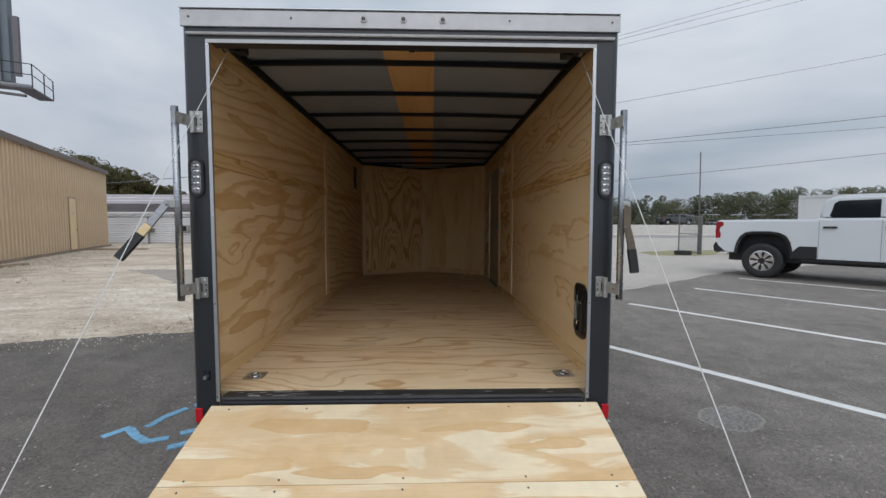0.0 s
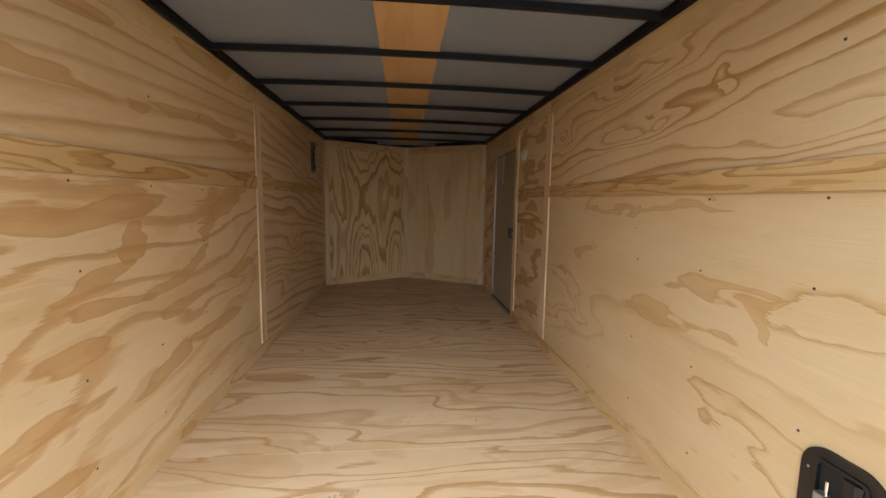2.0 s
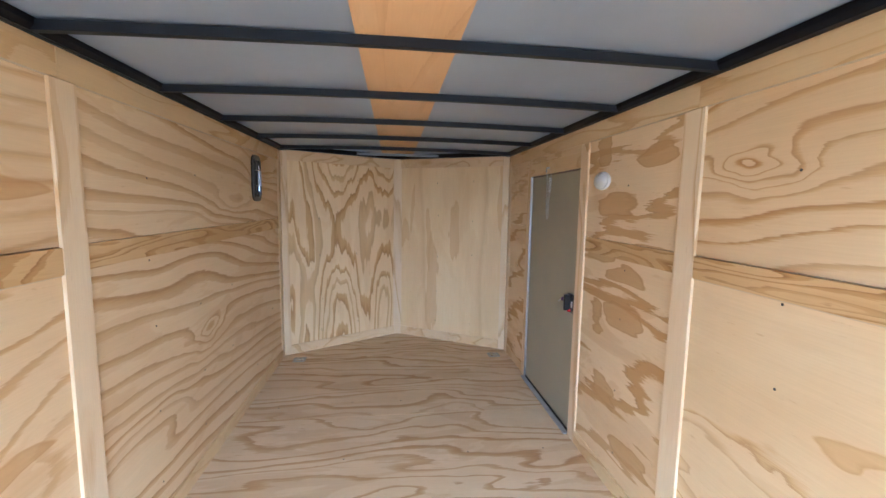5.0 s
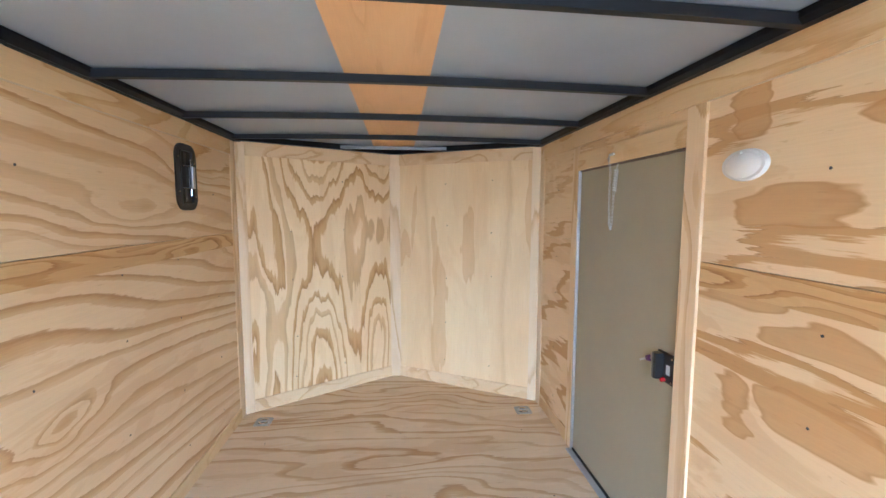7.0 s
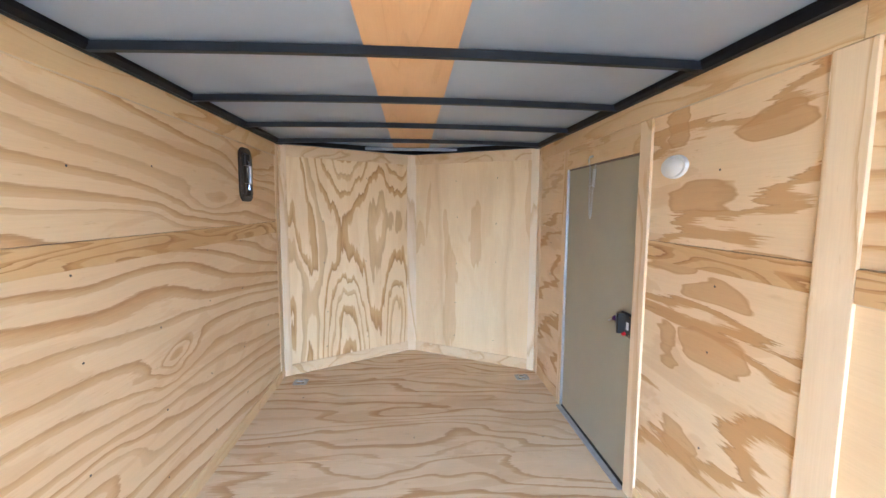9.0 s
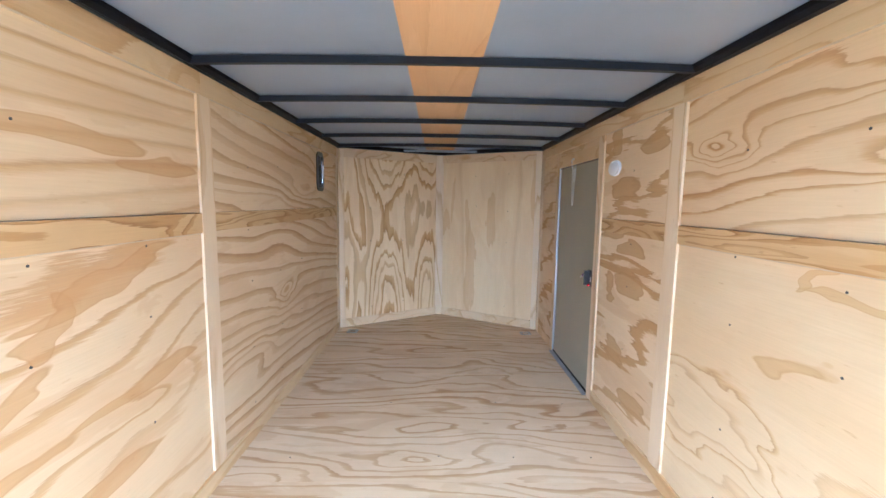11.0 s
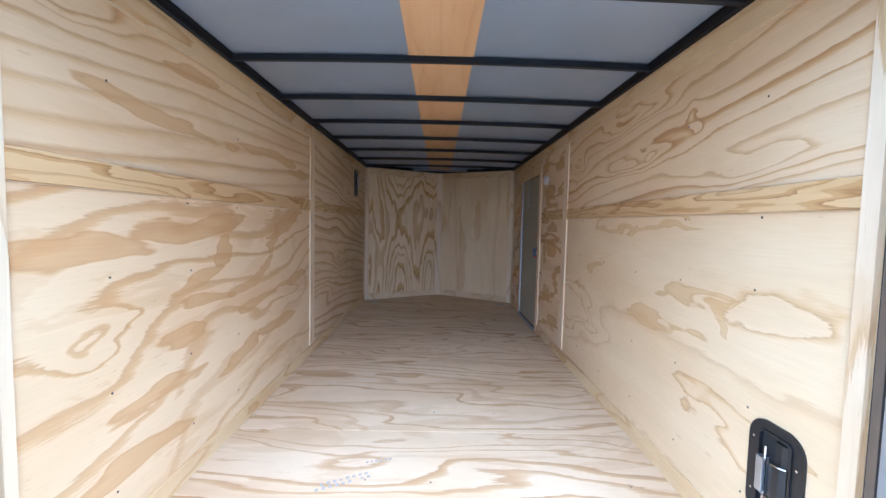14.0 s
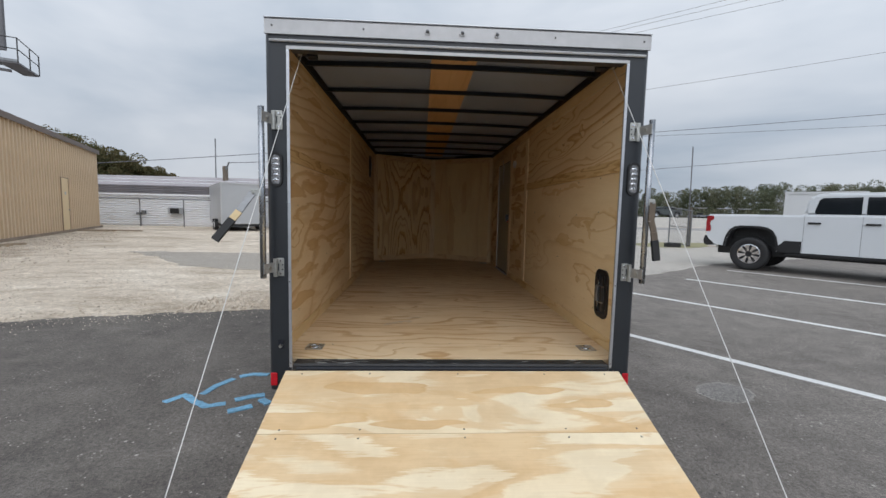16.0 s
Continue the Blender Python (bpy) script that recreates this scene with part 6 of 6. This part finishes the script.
part("mast", tube((12.78, 17.1, -0.1), (12.70, 17.1, 4.8), 0.026, 8), DARK_WIRE, pole)
part("wood_post", tube((12.95, 17.3, -0.1), (12.95, 17.3, 1.9), 0.10, 10), WEATHERED_WOOD, pole)
mast = thing("radio_mast", "thin steel mast behind the white shed", "mast")
part("mast", tube((-16.1, 30.6, 0), (-16.06, 30.6, 6.6), 0.05, 8), STEEL_GREY, mast)
util = thing("service_pole", "wooden service pole with a weatherhead", "utility pole")
part("pole", tube((-14.9, 29.6, 0), (-14.9, 29.6, 4.45), 0.19, 10), WEATHERED_WOOD, util)
part("weatherhead", tube((-14.75, 29.4, 4.2), (-14.5, 29.35, 4.75), 0.06, 8), STEEL_GREY, util)


def sag_wire(a, b, sag, r):
    a, b = Vector(a), Vector(b)
    bm = bmesh.new()
    pts = [a.lerp(b, k / 20) - Vector((0, 0, sag * 4 * (k / 20) * (1 - k / 20))) for k in range(21)]
    for p, q in zip(pts[:-1], pts[1:]):
        add_tube(bm, p, q, r, 5)
    w = thing("overhead_wire", "thin dark overhead utility wire", "wire", "overhead wires")
    part("cable", bm, DARK_WIRE, w)


for x, y, h in ((1.0, 38.4, 15.2), (66.0, 38.4, 32.5), (-46.0, 34.3, 9.5)):
    up = thing("utility_pole", "tall wooden utility pole carrying overhead wires", "utility pole", "utility poles", pose(x, y, 0))
    part("pole", tube((0, 0, -0.1), (0, 0, h), 0.17, 12, 0.12), WEATHERED_WOOD, up)
    part("cross_arm", box(-0.06, 0.06, -0.45, 0.1, h - 0.55, h - 0.4), WEATHERED_WOOD, up)
for z0, rise in ((14.31, 0.2516), (14.60, 0.2673), (14.72, 0.2808)):
    sag_wire((1.0, 38.25, z0), (66.0, 38.25, z0 + 65 * rise), 0.0, 0.016)
sag_wire((1.0, 38.25, 10.2), (66.0, 38.25, 10.2 + 65 * 0.187), 0.25, 0.018)
sag_wire((1.0, 38.25, 7.65), (66.0, 38.25, 7.65 + 65 * 0.1067), 0.2, 0.028)
sag_wire((1.0, 38.25, 7.97), (66.0, 38.25, 7.97 + 65 * 0.0749), 0.2, 0.020)
sag_wire((1.0, 38.25, 4.03), (66.0, 38.25, 4.03 + 65 * 0.1055), 0.2, 0.024)
sag_wire((-46.0, 34.2, 3.6), (1.0, 38.25, 8.3), 0.35, 0.030)
sag_wire((-14.5, 29.35, 4.7), (1.0, 38.25, 7.6), 0.3, 0.025)

# ---------------------------------------------------------------- trees


def leaf_cloud(clouds, centre, radius, count, size, r):
    """Small four-cornered leaves scattered through an uneven ball."""
    g = np.random.default_rng(r.randrange(1 << 30))
    d = g.normal(size=(count, 3))
    d /= np.linalg.norm(d, axis=1)[:, None]
    p = np.array(tuple(centre)) + d * np.array(radius) * (g.uniform(0.45, 1.05, (count, 1)) ** 0.6)
    u = g.normal(size=(count, 3))
    u /= np.linalg.norm(u, axis=1)[:, None]
    v = np.cross(u, g.normal(size=(count, 3)))
    v /= np.linalg.norm(v, axis=1)[:, None]
    w = np.cross(u, v)
    k = size * g.uniform(0.5, 1.3, (count, 1))
    clouds.append(np.stack([p + v * k, p + w * k * 0.7, p - v * k * 0.8, p - w * k * 0.7 + u * k * 0.3], axis=1).reshape(-1, 3))


def mesh_from(name, clouds, mat):
    co = np.concatenate(clouds)
    quads = len(co) // 4
    idx = np.arange(quads)[:, None] * 4 + np.array([[0, 1, 2, 0, 2, 3]])
    me = bpy.data.meshes.new(name)
    me.from_pydata(co.tolist(), [], idx.reshape(-1, 3).tolist())
    me.materials.append(mat)
    return me


def tree(x, y, h, spread, seed):
    r = random.Random(seed)
    t = thing("tree", "broad mixed-leaf tree behind the buildings", "tree", "trees behind the shed", pose(x, y, 0))
    bm = tube((0, 0, -0.1), (0.2, 0, h * 0.55), 0.28, 9, 0.15)
    tips = []
    for k in range(11):
        a = r.uniform(0, 6.28)
        z0 = h * r.uniform(0.25, 0.55)
        e = Vector((math.cos(a) * spread * r.uniform(0.3, 0.85), math.sin(a) * spread * r.uniform(0.3, 0.85), h * r.uniform(0.5, 0.92)))
        add_tube(bm, (0.1, 0, z0), e, 0.10, 6, 0.03)
        tips.append(e)
    part("trunk", bm, BARK, t)
    clouds = []
    for e in tips:
        for j in range(8):
            c = e + Vector((r.gauss(0, spread * 0.26), r.gauss(0, spread * 0.26), r.gauss(0, h * 0.07)))
            q = spread * r.uniform(0.16, 0.32)
            leaf_cloud(clouds, c, (q, q, q * 0.75), 260, 0.12, r)
    ob = new("crown", mesh_from("crown", clouds, LEAVES))
    ob.parent = t


for k, (x, y, h, sp) in enumerate(((-42, 46, 8.7, 4.6), (-38.0, 47, 7.7, 4.2), (-34.6, 46, 6.9, 3.4), (-31.8, 48, 5.9, 2.8), (-47, 50, 9.6, 5.0))):
    tree(x, y, h, sp, 40 + k)

clouds = []
r = random.Random(77)
x = -4.0
while x < 200:
    y = 92 + r.uniform(-5, 8) + (x - 60) * -0.12
    h = r.uniform(6.4, 8.6) + max(0, (x - 50)) * 0.052
    for j in range(10):
        c = (x + r.gauss(0, 1.2), y + r.gauss(0, 1.2), h * (0.06 + 0.86 * (j + r.random()) / 10))
        q = r.uniform(1.0, 1.8) * (1.25 - 0.6 * c[2] / h)
        leaf_cloud(clouds, c, (q * 1.2, q, q), 270, 0.135, r)
    x += r.uniform(0.7, 1.4)
woods = tagged(new("far_woods", mesh_from("far_woods", clouds, FAR_LEAVES)), "distant mixed woods along the horizon", "woods", kind="stuff")
clouds = []
for k in range(220):
    x = r.uniform(-4, 200)
    leaf_cloud(clouds, (x, 84 + r.uniform(0, 3) + (x - 60) * -0.12, r.uniform(1.6, 2.8)), (1.6, 1.0, 0.9), 60, 0.25, r)
tagged(new("undergrowth", mesh_from("undergrowth", clouds, FAR_LEAVES)), "low brush at the foot of the woods", "brush", kind="stuff")
